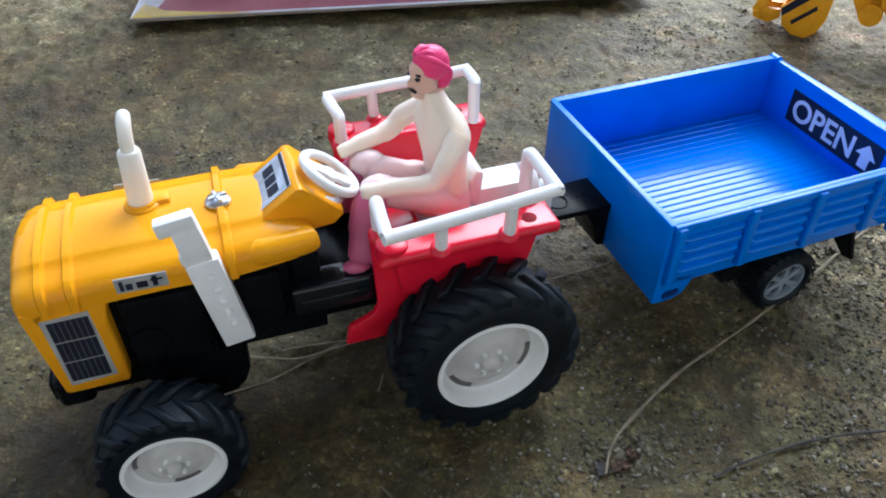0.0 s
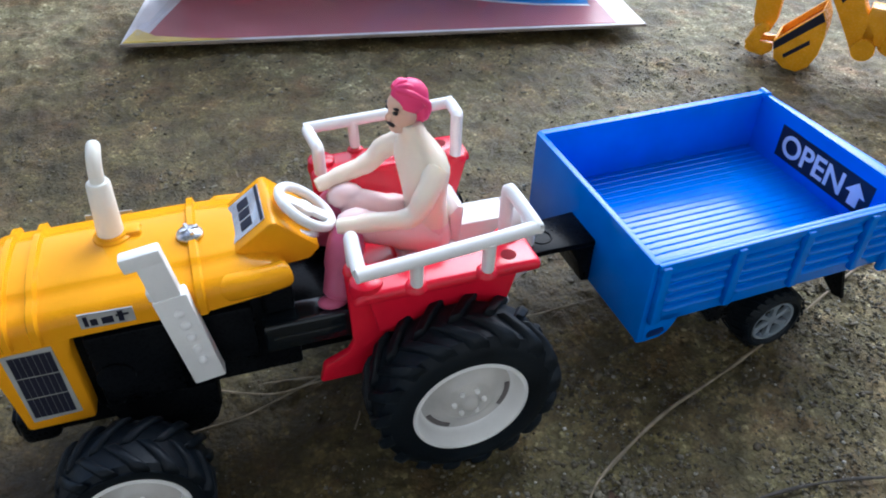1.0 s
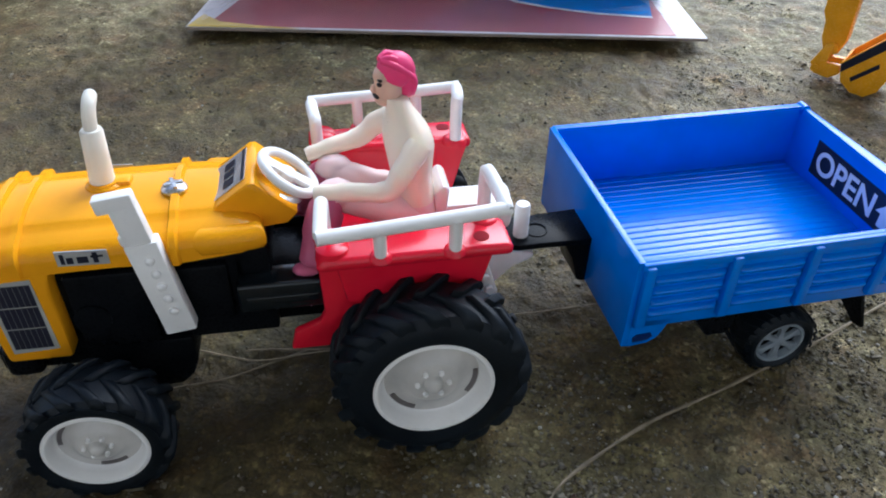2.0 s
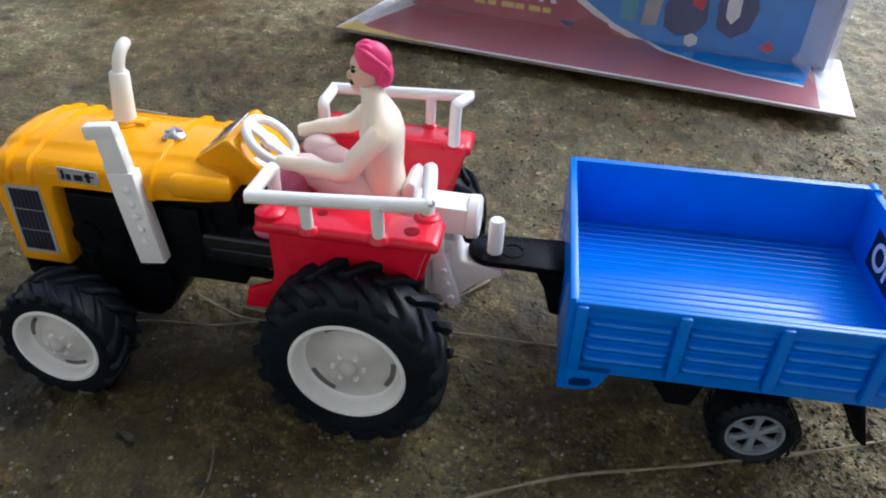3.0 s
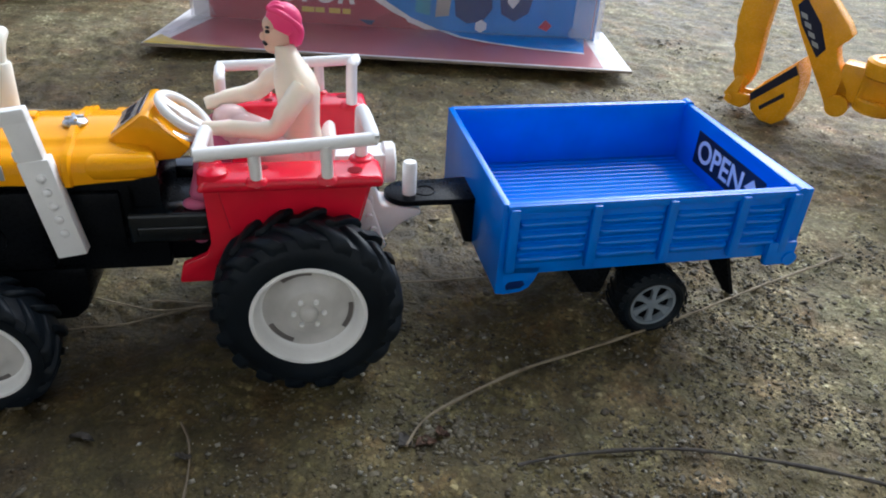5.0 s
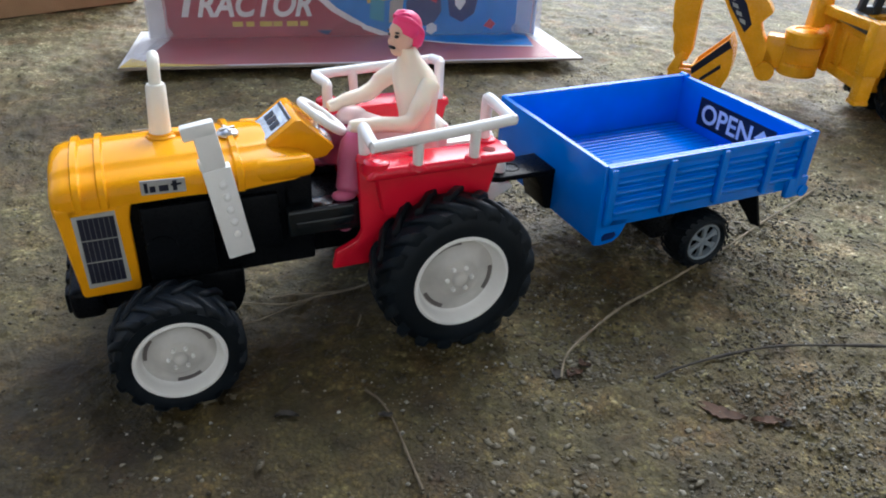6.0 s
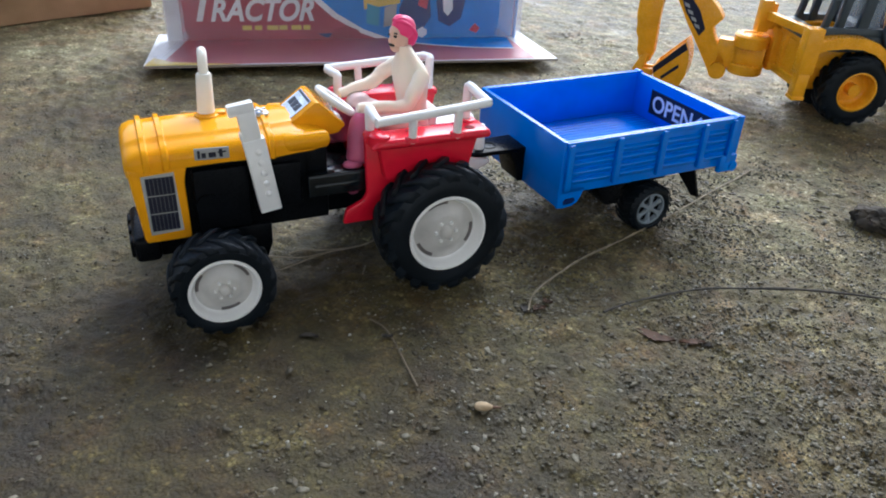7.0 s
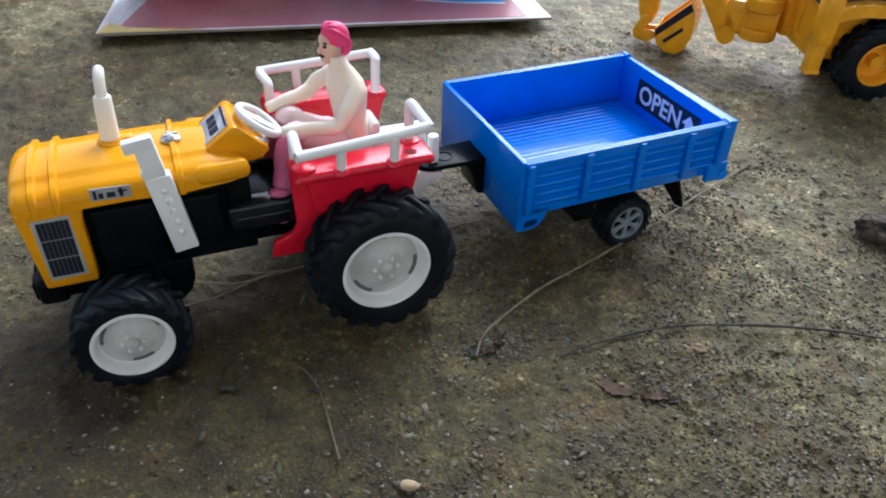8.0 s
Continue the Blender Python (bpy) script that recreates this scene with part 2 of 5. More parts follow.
def dirt(name, lo, hi, scale=300.0):
    m, n, l, p = material(name)
    f = node(n, "ShaderNodeTexNoise", Scale=scale, Detail=5.0)
    l.new(coords(n, l), f.inputs["Vector"])
    r = ramp(n, [(0.3, lo), (0.7, hi)])
    l.new(f.outputs["Fac"], r.inputs[0])
    l.new(r.outputs[0], p.inputs["Base Color"])
    p.inputs["Roughness"].default_value = 0.85
    b = node(n, "ShaderNodeBump", Strength=0.5, Distance=0.0006)
    l.new(f.outputs["Fac"], b.inputs["Height"])
    l.new(b.outputs[0], p.inputs["Normal"])
    return m


CARTON = carton_material()
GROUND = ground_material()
STRING = dirt("dry_stalk", (0.14, 0.11, 0.07), (0.35, 0.29, 0.20), 90.0)
STRAW = dirt("brown_straw", (0.085, 0.064, 0.038), (0.17, 0.132, 0.085), 90.0)
TWIG = dirt("dark_stalk", (0.026, 0.022, 0.018), (0.07, 0.06, 0.05))
LEAF = dirt("dry_leaf", (0.045, 0.024, 0.014), (0.12, 0.063, 0.036))
PALE = dirt("pale_seed", (0.30, 0.21, 0.115), (0.50, 0.38, 0.23))
DARKSTONE = dirt("dark_stone_surface", (0.018, 0.015, 0.011), (0.085, 0.066, 0.044), 120.0)


# ---- mesh helpers: lengths in millimetres ----
def part(name, bm, mat, parent=None, label="", sharp=38):
    """Links bm as one mesh object under parent; mat: a material or a list of them."""
    bmesh.ops.recalc_face_normals(bm, faces=bm.faces)
    bm.transform(Matrix.Scale(0.001, 4))
    me = bpy.data.meshes.new(name)
    for f in bm.faces:
        f.smooth = True
    bm.to_mesh(me)
    bm.free()
    me.set_sharp_from_angle(angle=radians(sharp))
    for m in mat if isinstance(mat, (list, tuple)) else [mat]:
        me.materials.append(m)
    ob = new(name, me)
    ob.parent = parent
    if label:
        tagged(ob, label)
    return ob


def thing(name, m, label, category, group="", kind=""):
    ob = new(name)
    ob.empty_display_size = 0.02
    ob.matrix_world = m
    return tagged(ob, label, category, group, kind)


def box(bm, x0, x1, y0, y1, z0, z1, bevel=0.8, seg=2, turn=None, mat=0):
    c = Matrix.Translation(((x0 + x1) / 2, (y0 + y1) / 2, (z0 + z1) / 2))
    s = Matrix.Diagonal((x1 - x0, y1 - y0, z1 - z0, 1))
    made = bmesh.ops.create_cube(bm, size=1, matrix=(turn or Matrix()) @ c @ s)["verts"]
    edges = list({e for v in made for e in v.link_edges})
    faces = {f for v in made for f in v.link_faces}
    if bevel:
        res = bmesh.ops.bevel(bm, geom=edges, offset=bevel, segments=seg, affect="EDGES", profile=0.5)
        faces = set(res["faces"]) | {f for f in faces if f.is_valid}
    for f in faces:
        f.material_index = mat
    return bm


def prism(bm, pts, lo, hi, axis="y", bevel=0.0, seg=2, turn=None, mat=0):
    """A polygon extruded along an axis; pts are the other two coordinates in order."""
    def at(p, h):
        v = {"y": (p[0], h, p[1]), "x": (h, p[0], p[1]), "z": (p[0], p[1], h)}[axis]
        return turn @ Vector(v) if turn else Vector(v)
    a = [bm.verts.new(at(p, lo)) for p in pts]
    b = [bm.verts.new(at(p, hi)) for p in pts]
    n = len(pts)
    faces = [bm.faces.new(a), bm.faces.new(b[::-1])]
    faces += [bm.faces.new((a[i], a[(i + 1) % n], b[(i + 1) % n], b[i])) for i in range(n)]
    for f in faces:
        f.material_index = mat
    if bevel:
        bmesh.ops.recalc_face_normals(bm, faces=faces)
        edges = list({e for f in faces for e in f.edges})
        res = bmesh.ops.bevel(bm, geom=edges, offset=bevel, segments=seg, affect="EDGES", profile=0.5)
        for f in res["faces"]:
            f.material_index = mat
    return bm


def loft(bm, rings, cap=True, closed=True, mat=0):
    vs = [[bm.verts.new(p) for p in r] for r in rings]
    n = len(vs[0])
    for a, b in zip(vs, vs[1:]):
        for i in range(n if closed else n - 1):
            f = bm.faces.new((a[i], a[(i + 1) % n], b[(i + 1) % n], b[i]))
            f.material_index = mat
    if cap:
        for r in (vs[0], vs[-1][::-1]):
            bm.faces.new(r).material_index = mat
    return bm


def tube(bm, pts, r, n=12, mat=0):
    """A round bar along a line of points; r: one radius or one for each point."""
    pts = [Vector(p) for p in pts]
    rs = r if isinstance(r, (list, tuple)) else [r] * len(pts)
    rings, side = [], None
    for i, p in enumerate(pts):
        ahead = (pts[min(i + 1, len(pts) - 1)] - pts[max(i - 1, 0)]).normalized()
        if side is None:
            side = ahead.orthogonal().normalized()
        side = (side - ahead * side.dot(ahead)).normalized()
        up = ahead.cross(side)
        rings.append([p + rs[i] * (math.cos(2 * math.pi * k / n) * side + math.sin(2 * math.pi * k / n) * up) for k in range(n)])
    return loft(bm, rings, mat=mat)


def smooth_line(pts, steps=6):
    """Catmull-Rom through the points."""
    pts = [Vector(p) for p in pts]
    out = []
    for i in range(len(pts) - 1):
        p0, p1, p2, p3 = pts[max(i - 1, 0)], pts[i], pts[i + 1], pts[min(i + 2, len(pts) - 1)]
        for k in range(steps):
            t = k / steps
            out.append(0.5 * (2 * p1 + (p2 - p0) * t + (2 * p0 - 5 * p1 + 4 * p2 - p3) * t * t + (3 * p1 - p0 - 3 * p2 + p3) * t ** 3))
    return out + [pts[-1]]


def lathe(bm, prof, n=48, m=None, mat=0, closed=False):
    """Turns (radius, height) pairs about the z axis, then moves by m."""
    m = m or Matrix()
    rings = [[m @ Vector((r * math.cos(2 * math.pi * k / n), r * math.sin(2 * math.pi * k / n), h)) for k in range(n)] for r, h in prof]
    if closed:
        rings.append(rings[0])
    loft(bm, rings, cap=not closed, mat=mat)
    if closed:
        bmesh.ops.remove_doubles(bm, verts=bm.verts, dist=1e-5)
    return bm


def blob(bm, c, size, turn=None, mat=0, sub=3):
    m = Matrix.Translation(c) @ (turn or Matrix()) @ Matrix.Diagonal((*size, 1))
    made = bmesh.ops.create_icosphere(bm, subdivisions=sub, radius=1, matrix=m)["verts"]
    for f in {f for v in made for f in v.link_faces}:
        f.material_index = mat
    return bm


OUT = {-1: Matrix.Rotation(radians(90), 4, "X"), 1: Matrix.Rotation(radians(-90), 4, "X")}


def lug_mesh(R, h, g, wide, side, pitch):
    """One slanting tread bar from the shoulder to the middle of the tread, its foot at angle zero."""
    bm = bmesh.new()
    rings = []
    for share, axial, rad, fat in ((-0.02, h + 0.2, R - 2.3 * g, 0.75), (0.02, h + 0.5, R - 1.6 * g, 1.1), (0.10, h + 0.2, R - 0.7 * g, 1.25), (0.22, h - 1.2, R - 0.15 * g, 1.1),
                                   (0.5, h * 0.5, R, 1.0), (0.8, 0.05 * h, R - 0.05 * g, 0.95), (0.9, -0.05 * h, R - 0.7 * g, 0.8)):
        a = pitch * share * 1.25
        half = wide / R / 2 * fat
        ring = []
        for da, dr in ((-half, -1.5 * g), (-half * 0.95, -0.3 * g), (-half * 0.62, 0.0), (half * 0.62, 0.0), (half * 0.95, -0.3 * g), (half, -1.5 * g)):
            ring.append(Vector(((rad + dr) * math.cos(a + da), (rad + dr) * math.sin(a + da), side * axial)))
        rings.append(ring)
    loft(bm, rings)
    bmesh.ops.recalc_face_normals(bm, faces=bm.faces)
    bm.transform(Matrix.Scale(0.001, 4))
    me = bpy.data.meshes.new("lug")
    for f in bm.faces:
        f.smooth = True
    bm.to_mesh(me)
    bm.free()
    me.set_sharp_from_angle(angle=radians(50))
    me.materials.append(RUBBER)
    return me


def wheel(parent, x, y, z, R, r, w, mat_rim, lugs, spokes=0, label="", depth=6.0, spin=0.0):
    """One wheel whose outer face looks away from the middle: dished rim with its hub, tyre and tread bars."""
    side = -1 if y < 0 else 1
    m = Matrix.Translation((x, y, z)) @ OUT[side]
    h = w / 2
    bm = bmesh.new()
    f = h - depth
    if spokes:
        lathe(bm, [(r - 1.4, -h + 1), (r + 0.5, -h + 1), (r + 0.5, h - 0.6), (r, h - 0.1), (r - 0.9, h - 0.2), (r - 1.4, h - 1.4)], 48, m, closed=True)
        lathe(bm, [(2.9, h - 3.0), (2.8, h - 1.2), (2.2, h - 0.8), (0.2, h - 0.7)], 32, m)
    else:
        lathe(bm, [(r * 0.5, -h + 1), (r + 0.4, -h + 1), (r + 0.6, h - 0.6), (r + 0.3, h + 0.2), (r - 0.3, h + 0.5), (r - 1.0, h + 0.4), (r - 1.7, h - 0.4), (r * 0.865, f + 2.2), (r * 0.845, f + 0.9), (r * 0.81, f + 0.1), (r * 0.68, f - 1.5), (r * 0.5, f - 1.6)], 64, m, closed=True)
    rim = part("wheel", bm, mat_rim, parent, label)
    if spokes:
        # black disc paints the shade in the hollows between the spokes
        bm = bmesh.new()
        lathe(bm, [(0.2, -h + 1.2), (r - 1.2, -h + 1.2), (r - 1.2, h - 3.4), (r * 0.6, h - 3.9), (0.2, h - 3.9)], 40, m)
        part("hollow_shade", bm, BLACK, rim, "black disc painting the shade behind the spokes")
        for k in range(spokes):
            bm = bmesh.new()
            t = m @ Matrix.Rotation(2 * math.pi * (k + 0.5) / spokes, 4, "Z")
            prism(bm, [(1.8, -1.2), (r * 0.6, -1.1), (r - 1.0, -2.3), (r - 1.0, 2.3), (r * 0.6, 1.1), (1.8, 1.2)], h - 2.9, h - 0.8, "z", 0.35, 1, turn=t)
            part("spoke", bm, mat_rim, rim)
    else:
        bm = bmesh.new()
        if mat_rim is WHITE:
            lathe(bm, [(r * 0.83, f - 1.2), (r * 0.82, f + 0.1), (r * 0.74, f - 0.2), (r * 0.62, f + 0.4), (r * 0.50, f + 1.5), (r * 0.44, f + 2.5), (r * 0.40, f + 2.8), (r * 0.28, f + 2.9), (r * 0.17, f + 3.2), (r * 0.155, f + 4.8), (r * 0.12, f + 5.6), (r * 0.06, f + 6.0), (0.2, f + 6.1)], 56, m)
            part("hub", bm, HUBGREY, rim, "grey plastic hub with a domed boss")
            for k in range(6):
                a = math.tau * k / 6
                bm = bmesh.new()
                lathe(bm, [(r * 0.048, 0), (r * 0.046, 1.0), (r * 0.03, 1.5), (0.1, 1.6)], 12, m @ Matrix.Translation((r * 0.265 * math.cos(a), r * 0.265 * math.sin(a), f + 2.8)))
                part("hub_bolt", bm, WHITE, rim)
            # raised dark arcs paint the shade inside the hub's slots
            for k in range(3):
                bm = bmesh.new()
                span = [radians(spin + 120 * k - 21 + 6 * i) for i in range(8)]
                pts = [(r * 0.785 * math.cos(a), r * 0.785 * math.sin(a)) for a in span] + [(r * 0.70 * math.cos(a), r * 0.70 * math.sin(a)) for a in span[::-1]]
                prism(bm, pts, f - 0.3, f + 0.35, "z", turn=m)
                part("hub_slot_shade", bm, SLOTGREY, rim, "dark arc painting the shade of a hub slot")
        else:
            lathe(bm, [(r * 0.83, f - 1.2), (r * 0.82, f - 0.4), (r * 0.70, f - 1.6), (r * 0.46, f - 3.6), (r * 0.36, f - 3.2), (r * 0.30, f - 4.2), (0.2, f - 4.4)], 48, m)
            part("hub", bm, mat_rim, rim, "plain deep-set yellow hub")
    bm = bmesh.new()
    count, g, wide = lugs
    lathe(bm, [(r, h - 1.0), (r + 0.6, h + 0.2), (r + (R - r) * 0.3, h + 0.9), (r + (R - r) * 0.55, h + 0.7), (R - 1.6 * g - 1.2, h - 0.2), (R - 1.2 * g, h - 1.6), (R - g, h - 3.4), (R - g * 0.9, 0), (R - g, -h + 3.4),
               (R - 1.6 * g - 1.2, -h + 0.2), (r + (R - r) * 0.55, -h - 0.6), (r + 0.6, -h), (r, -h + 1.0)], 64, m, closed=True)
    part("tyre", bm, RUBBER, rim, "black ribbed toy tyre")
    pitch = math.tau / count
    place = Matrix.Translation(m.translation * 0.001) @ m.to_3x3().to_4x4()
    for face in (1, -1):
        me = lug_mesh(R, h, g, wide, face, pitch)
        for k in range(count):
            lug = new("lug", me)
            lug.parent = rim
            lug.matrix_local = place @ Matrix.Rotation(pitch * (k + (0.5 if face < 0 else 0.0)), 4, "Z")
    return rim


def bonnet_section(x, w, z0, z1, drop=1.0, puff=0.0):
    """A ring across x: upright sides, round shoulders, a crease and a low crown. puff: how far a rib stands proud."""
    d = drop
    half = [(-w, z0), (-w, z1 - 9 * d), (-w + 0.5, z1 - 7 * d), (-w + 1.8, z1 - 5.2 * d), (-w + 4.2, z1 - 3.9 * d), (-w + 8.0, z1 - 3.1 * d), (-w + 10.4, z1 - 2.6 * d), (-w + 11.6, z1 - 1.7 * d), (-w + 12.8, z1 - 1.25 * d), (-w + 14.4, z1 - 1.1 * d), (-6, z1 - 0.2 * d)]
    half = [(y - puff, z + (puff if z > z0 + 1 else 0)) for y, z in half]
    ring = half + [(-y, z) for y, z in half[::-1]]
    return [(x, y, z) for y, z in ring]


# ---- ground ----
def lattice(shape, seed):
    return np.random.RandomState(seed).rand(*shape)


def value_noise(x, y, scale, seed):
    g = lattice((256, 256), seed)
    u, v = x / scale + 100.37, y / scale + 57.91
    i, j = np.floor(u).astype(int), np.floor(v).astype(int)
    a, b = u - i, v - j
    a, b = a * a * (3 - 2 * a), b * b * (3 - 2 * b)
    i, j = i % 256, j % 256
    i1, j1 = (i + 1) % 256, (j + 1) % 256
    return (g[i, j] * (1 - a) + g[i1, j] * a) * (1 - b) + (g[i, j1] * (1 - a) + g[i1, j1] * a) * b - 0.5


def ground_height(x, y):
    """Metres in, metres out; the crust lies between 1.5 mm under and 0.6 mm over zero."""
    x, y = np.asarray(x, float), np.asarray(y, float)
    near = np.clip(2.2 - np.hypot(x - 0.1, y - 0.1), 0, 1)
    h = 1.4 * value_noise(x, y, 0.11, 1) + 1.3 * value_noise(x, y, 0.028, 2)
    h += 2.3 * value_noise(x, y, 0.011, 3) * (0.6 + 1.2 * value_noise(x, y, 0.08, 9)) + 2.0 * value_noise(x, y, 0.0056, 4) * (0.75 + 1.3 * value_noise(x, y, 0.05, 8))
    loose = np.clip((x + 0.03) / 0.09, 0, 1) * np.clip((0.06 - y) / 0.07, 0, 1)
    loose = 0.68 + 0.32 * loose
    clump = 0.5 + 1.2 * value_noise(x, y, 0.03, 14)
    h += loose * clump * 6.0 * np.maximum(value_noise(x, y, 0.0068, 13) + 0.5 * value_noise(x, y, 0.0034, 16) - 0.02, 0)
    h += loose * (2.6 * np.maximum(value_noise(x, y, 0.0033, 15) - 0.08, 0) + 1.0 * value_noise(x, y, 0.0085, 17))
    h += loose * 2.0 * (0.22 - np.abs(value_noise(x, y, 0.0105, 41) + 0.45 * value_noise(x, y, 0.0042, 42)))
    h = np.where(h > 1.6, 1.6 + 0.45 * (h - 1.6), h)
    h += 1.5 * value_noise(x, y * 1.6, 0.021, 21)
    far = np.clip((y + 0.04) / 0.09, 0, 1) * np.clip((0.24 - y) / 0.12, 0, 1) * np.clip((0.2 - x) / 0.1, 0, 1)
    return 0.001 * (h * near - 0.35 - 2.6 * far)


def axis_steps(lo, a, b, hi, fine, coarse, reach):
    core = list(np.arange(lo, a, coarse)) + list(np.arange(a, b, fine)) + list(np.arange(b, hi + coarse / 2, coarse))
    far, d = [], coarse
    while (far[-1] if far else 0) < reach:
        d *= 1.35
        far.append((far[-1] if far else 0) + d)
    return np.array([lo - f for f in far[::-1]] + core + [hi + f for f in far])


def build_ground():
    xs, ys = axis_steps(-0.40, -0.21, 0.36, 0.66, 0.0012, 0.0027, 60), axis_steps(-0.32, -0.25, 0.11, 0.74, 0.0012, 0.0027, 60)
    X, Y = np.meshgrid(xs, ys)
    Z = ground_height(X, Y)
    nx, ny = len(xs), len(ys)
    verts = np.stack([X.ravel(), Y.ravel(), Z.ravel()], -1)
    i = np.arange(nx * ny).reshape(ny, nx)
    quads = np.stack([i[:-1, :-1], i[:-1, 1:], i[1:, 1:], i[1:, :-1]], -1).reshape(-1, 4)
    me = bpy.data.meshes.new("ground")
    me.vertices.add(len(verts))
    me.vertices.foreach_set("co", verts.ravel())
    me.loops.add(quads.size)
    me.loops.foreach_set("vertex_index", quads.ravel())
    me.polygons.add(len(quads))
    me.polygons.foreach_set("loop_start", np.arange(len(quads)) * 4)
    me.polygons.foreach_set("use_smooth", np.ones(len(quads), bool))
    me.update()
    me.materials.append(GROUND)
    return tagged(new("ground", me), "brown-grey worn concrete ground with sandy crust", "ground", kind="structure")


build_ground()


def build_grit():
    """Loose sand grains and crumbs lying on the crust, thick in some patches and thin in others."""
    rng = np.random.RandomState(7)
    count = 190000
    gx, gy = rng.uniform(-0.26, 0.46, count), rng.uniform(-0.26, 0.36, count)
    gr = 0.00036 + 0.00095 * rng.rand(count) ** 4
    thick = value_noise(gx, gy, 0.07, 11) + 0.8 * value_noise(gx, gy, 0.02, 12)
    loose = np.clip((gx + 0.05) / 0.10, 0, 1) * np.clip((0.10 - gy) / 0.09, 0.2, 1)
    keep = (thick + 0.55 * rng.rand(count) > 0.28) & (rng.rand(count) < (0.16 + 0.84 * loose) * np.clip((0.34 - gy) / 0.2, 0.25, 1) * np.clip((0.40 - gx) / 0.12, 0.2, 1))
    gx, gy, gr = gx[keep], gy[keep], gr[keep]
    gz = ground_height(gx, gy)
    unit = np.array([(1, 0, 0), (-1, 0, 0), (0, 1, 0), (0, -1, 0), (0, 0, 1), (0, 0, -1)], float)
    tris = np.array([(0, 2, 4), (2, 1, 4), (1, 3, 4), (3, 0, 4), (2, 0, 5), (1, 2, 5), (3, 1, 5), (0, 3, 5)])
    n = len(gx)
    shape = unit[None] * rng.uniform(0.6, 1.3, (n, 6, 1)) * gr[:, None, None]
    turn = rng.uniform(0, math.tau, n)
    c, s = np.cos(turn)[:, None], np.sin(turn)[:, None]
    v = np.stack([shape[..., 0] * c - shape[..., 1] * s, shape[..., 0] * s + shape[..., 1] * c, shape[..., 2] * 0.85], -1)
    v += np.stack([gx, gy, gz + gr * 0.25], -1)[:, None]
    f = (tris[None] + 6 * np.arange(n)[:, None, None]).reshape(-1, 3)
    me = bpy.data.meshes.new("grit")
    me.vertices.add(6 * n)
    me.vertices.foreach_set("co", v.ravel())
    me.loops.add(f.size)
    me.loops.foreach_set("vertex_index", f.ravel())
    me.polygons.add(len(f))
    me.polygons.foreach_set("loop_start", np.arange(len(f)) * 3)
    me.update()
    me.materials.append(GRIT)
    tagged(new("grit", me), "loose sand grains scattered on the concrete", "grit", kind="stuff")


def grit_material():
    m, n, l, p = material("sand_grain")
    g = n.new("ShaderNodeNewGeometry")
    r = ramp(n, [(0.0, (0.044, 0.034, 0.021)), (0.35, (0.088, 0.074, 0.047)), (0.72, (0.138, 0.122, 0.086)), (0.93, (0.23, 0.215, 0.17)), (1.0, (0.48, 0.46, 0.41))])
    l.new(g.outputs["Random Per Island"], r.inputs[0])
    l.new(r.outputs[0], p.inputs["Base Color"])
    p.inputs["Roughness"].default_value = 0.5
    p.inputs["Specular IOR Level"].default_value = 0.3
    return m


GRIT = grit_material()
build_grit()


def crumb_material():
    """Damp tan crumbs, each with its own tone."""
    m, n, l, p = material("tan_crumb")
    g = n.new("ShaderNodeNewGeometry")
    f = node(n, "ShaderNodeTexNoise", Scale=700.0, Detail=4.0)
    l.new(coords(n, l), f.inputs["Vector"])
    r = ramp(n, [(0.0, (0.062, 0.050, 0.031)), (0.5, (0.102, 0.087, 0.056)), (0.9, (0.138, 0.123, 0.085)), (1.0, (0.24, 0.22, 0.17))])
    l.new(g.outputs["Random Per Island"], r.inputs[0])
    shade = ramp(n, [(0.3, (0.7, 0.68, 0.64)), (0.7, (1.25, 1.23, 1.2))])
    l.new(f.outputs["Fac"], shade.inputs[0])
    mix = n.new("ShaderNodeMix")
    mix.data_type, mix.blend_type = "RGBA", "MULTIPLY"
    mix.inputs["Factor"].default_value = 1.0
    l.new(r.outputs[0], mix.inputs["A"]), l.new(shade.outputs[0], mix.inputs["B"])
    l.new(mix.outputs["Result"], p.inputs["Base Color"])
    p.inputs["Roughness"].default_value = 0.52
    p.inputs["Specular IOR Level"].default_value = 0.25
    b = node(n, "ShaderNodeBump", Strength=0.6, Distance=0.0005)
    l.new(f.outputs["Fac"], b.inputs["Height"])
    l.new(b.outputs[0], p.inputs["Normal"])
    return m


CRUMB = crumb_material()


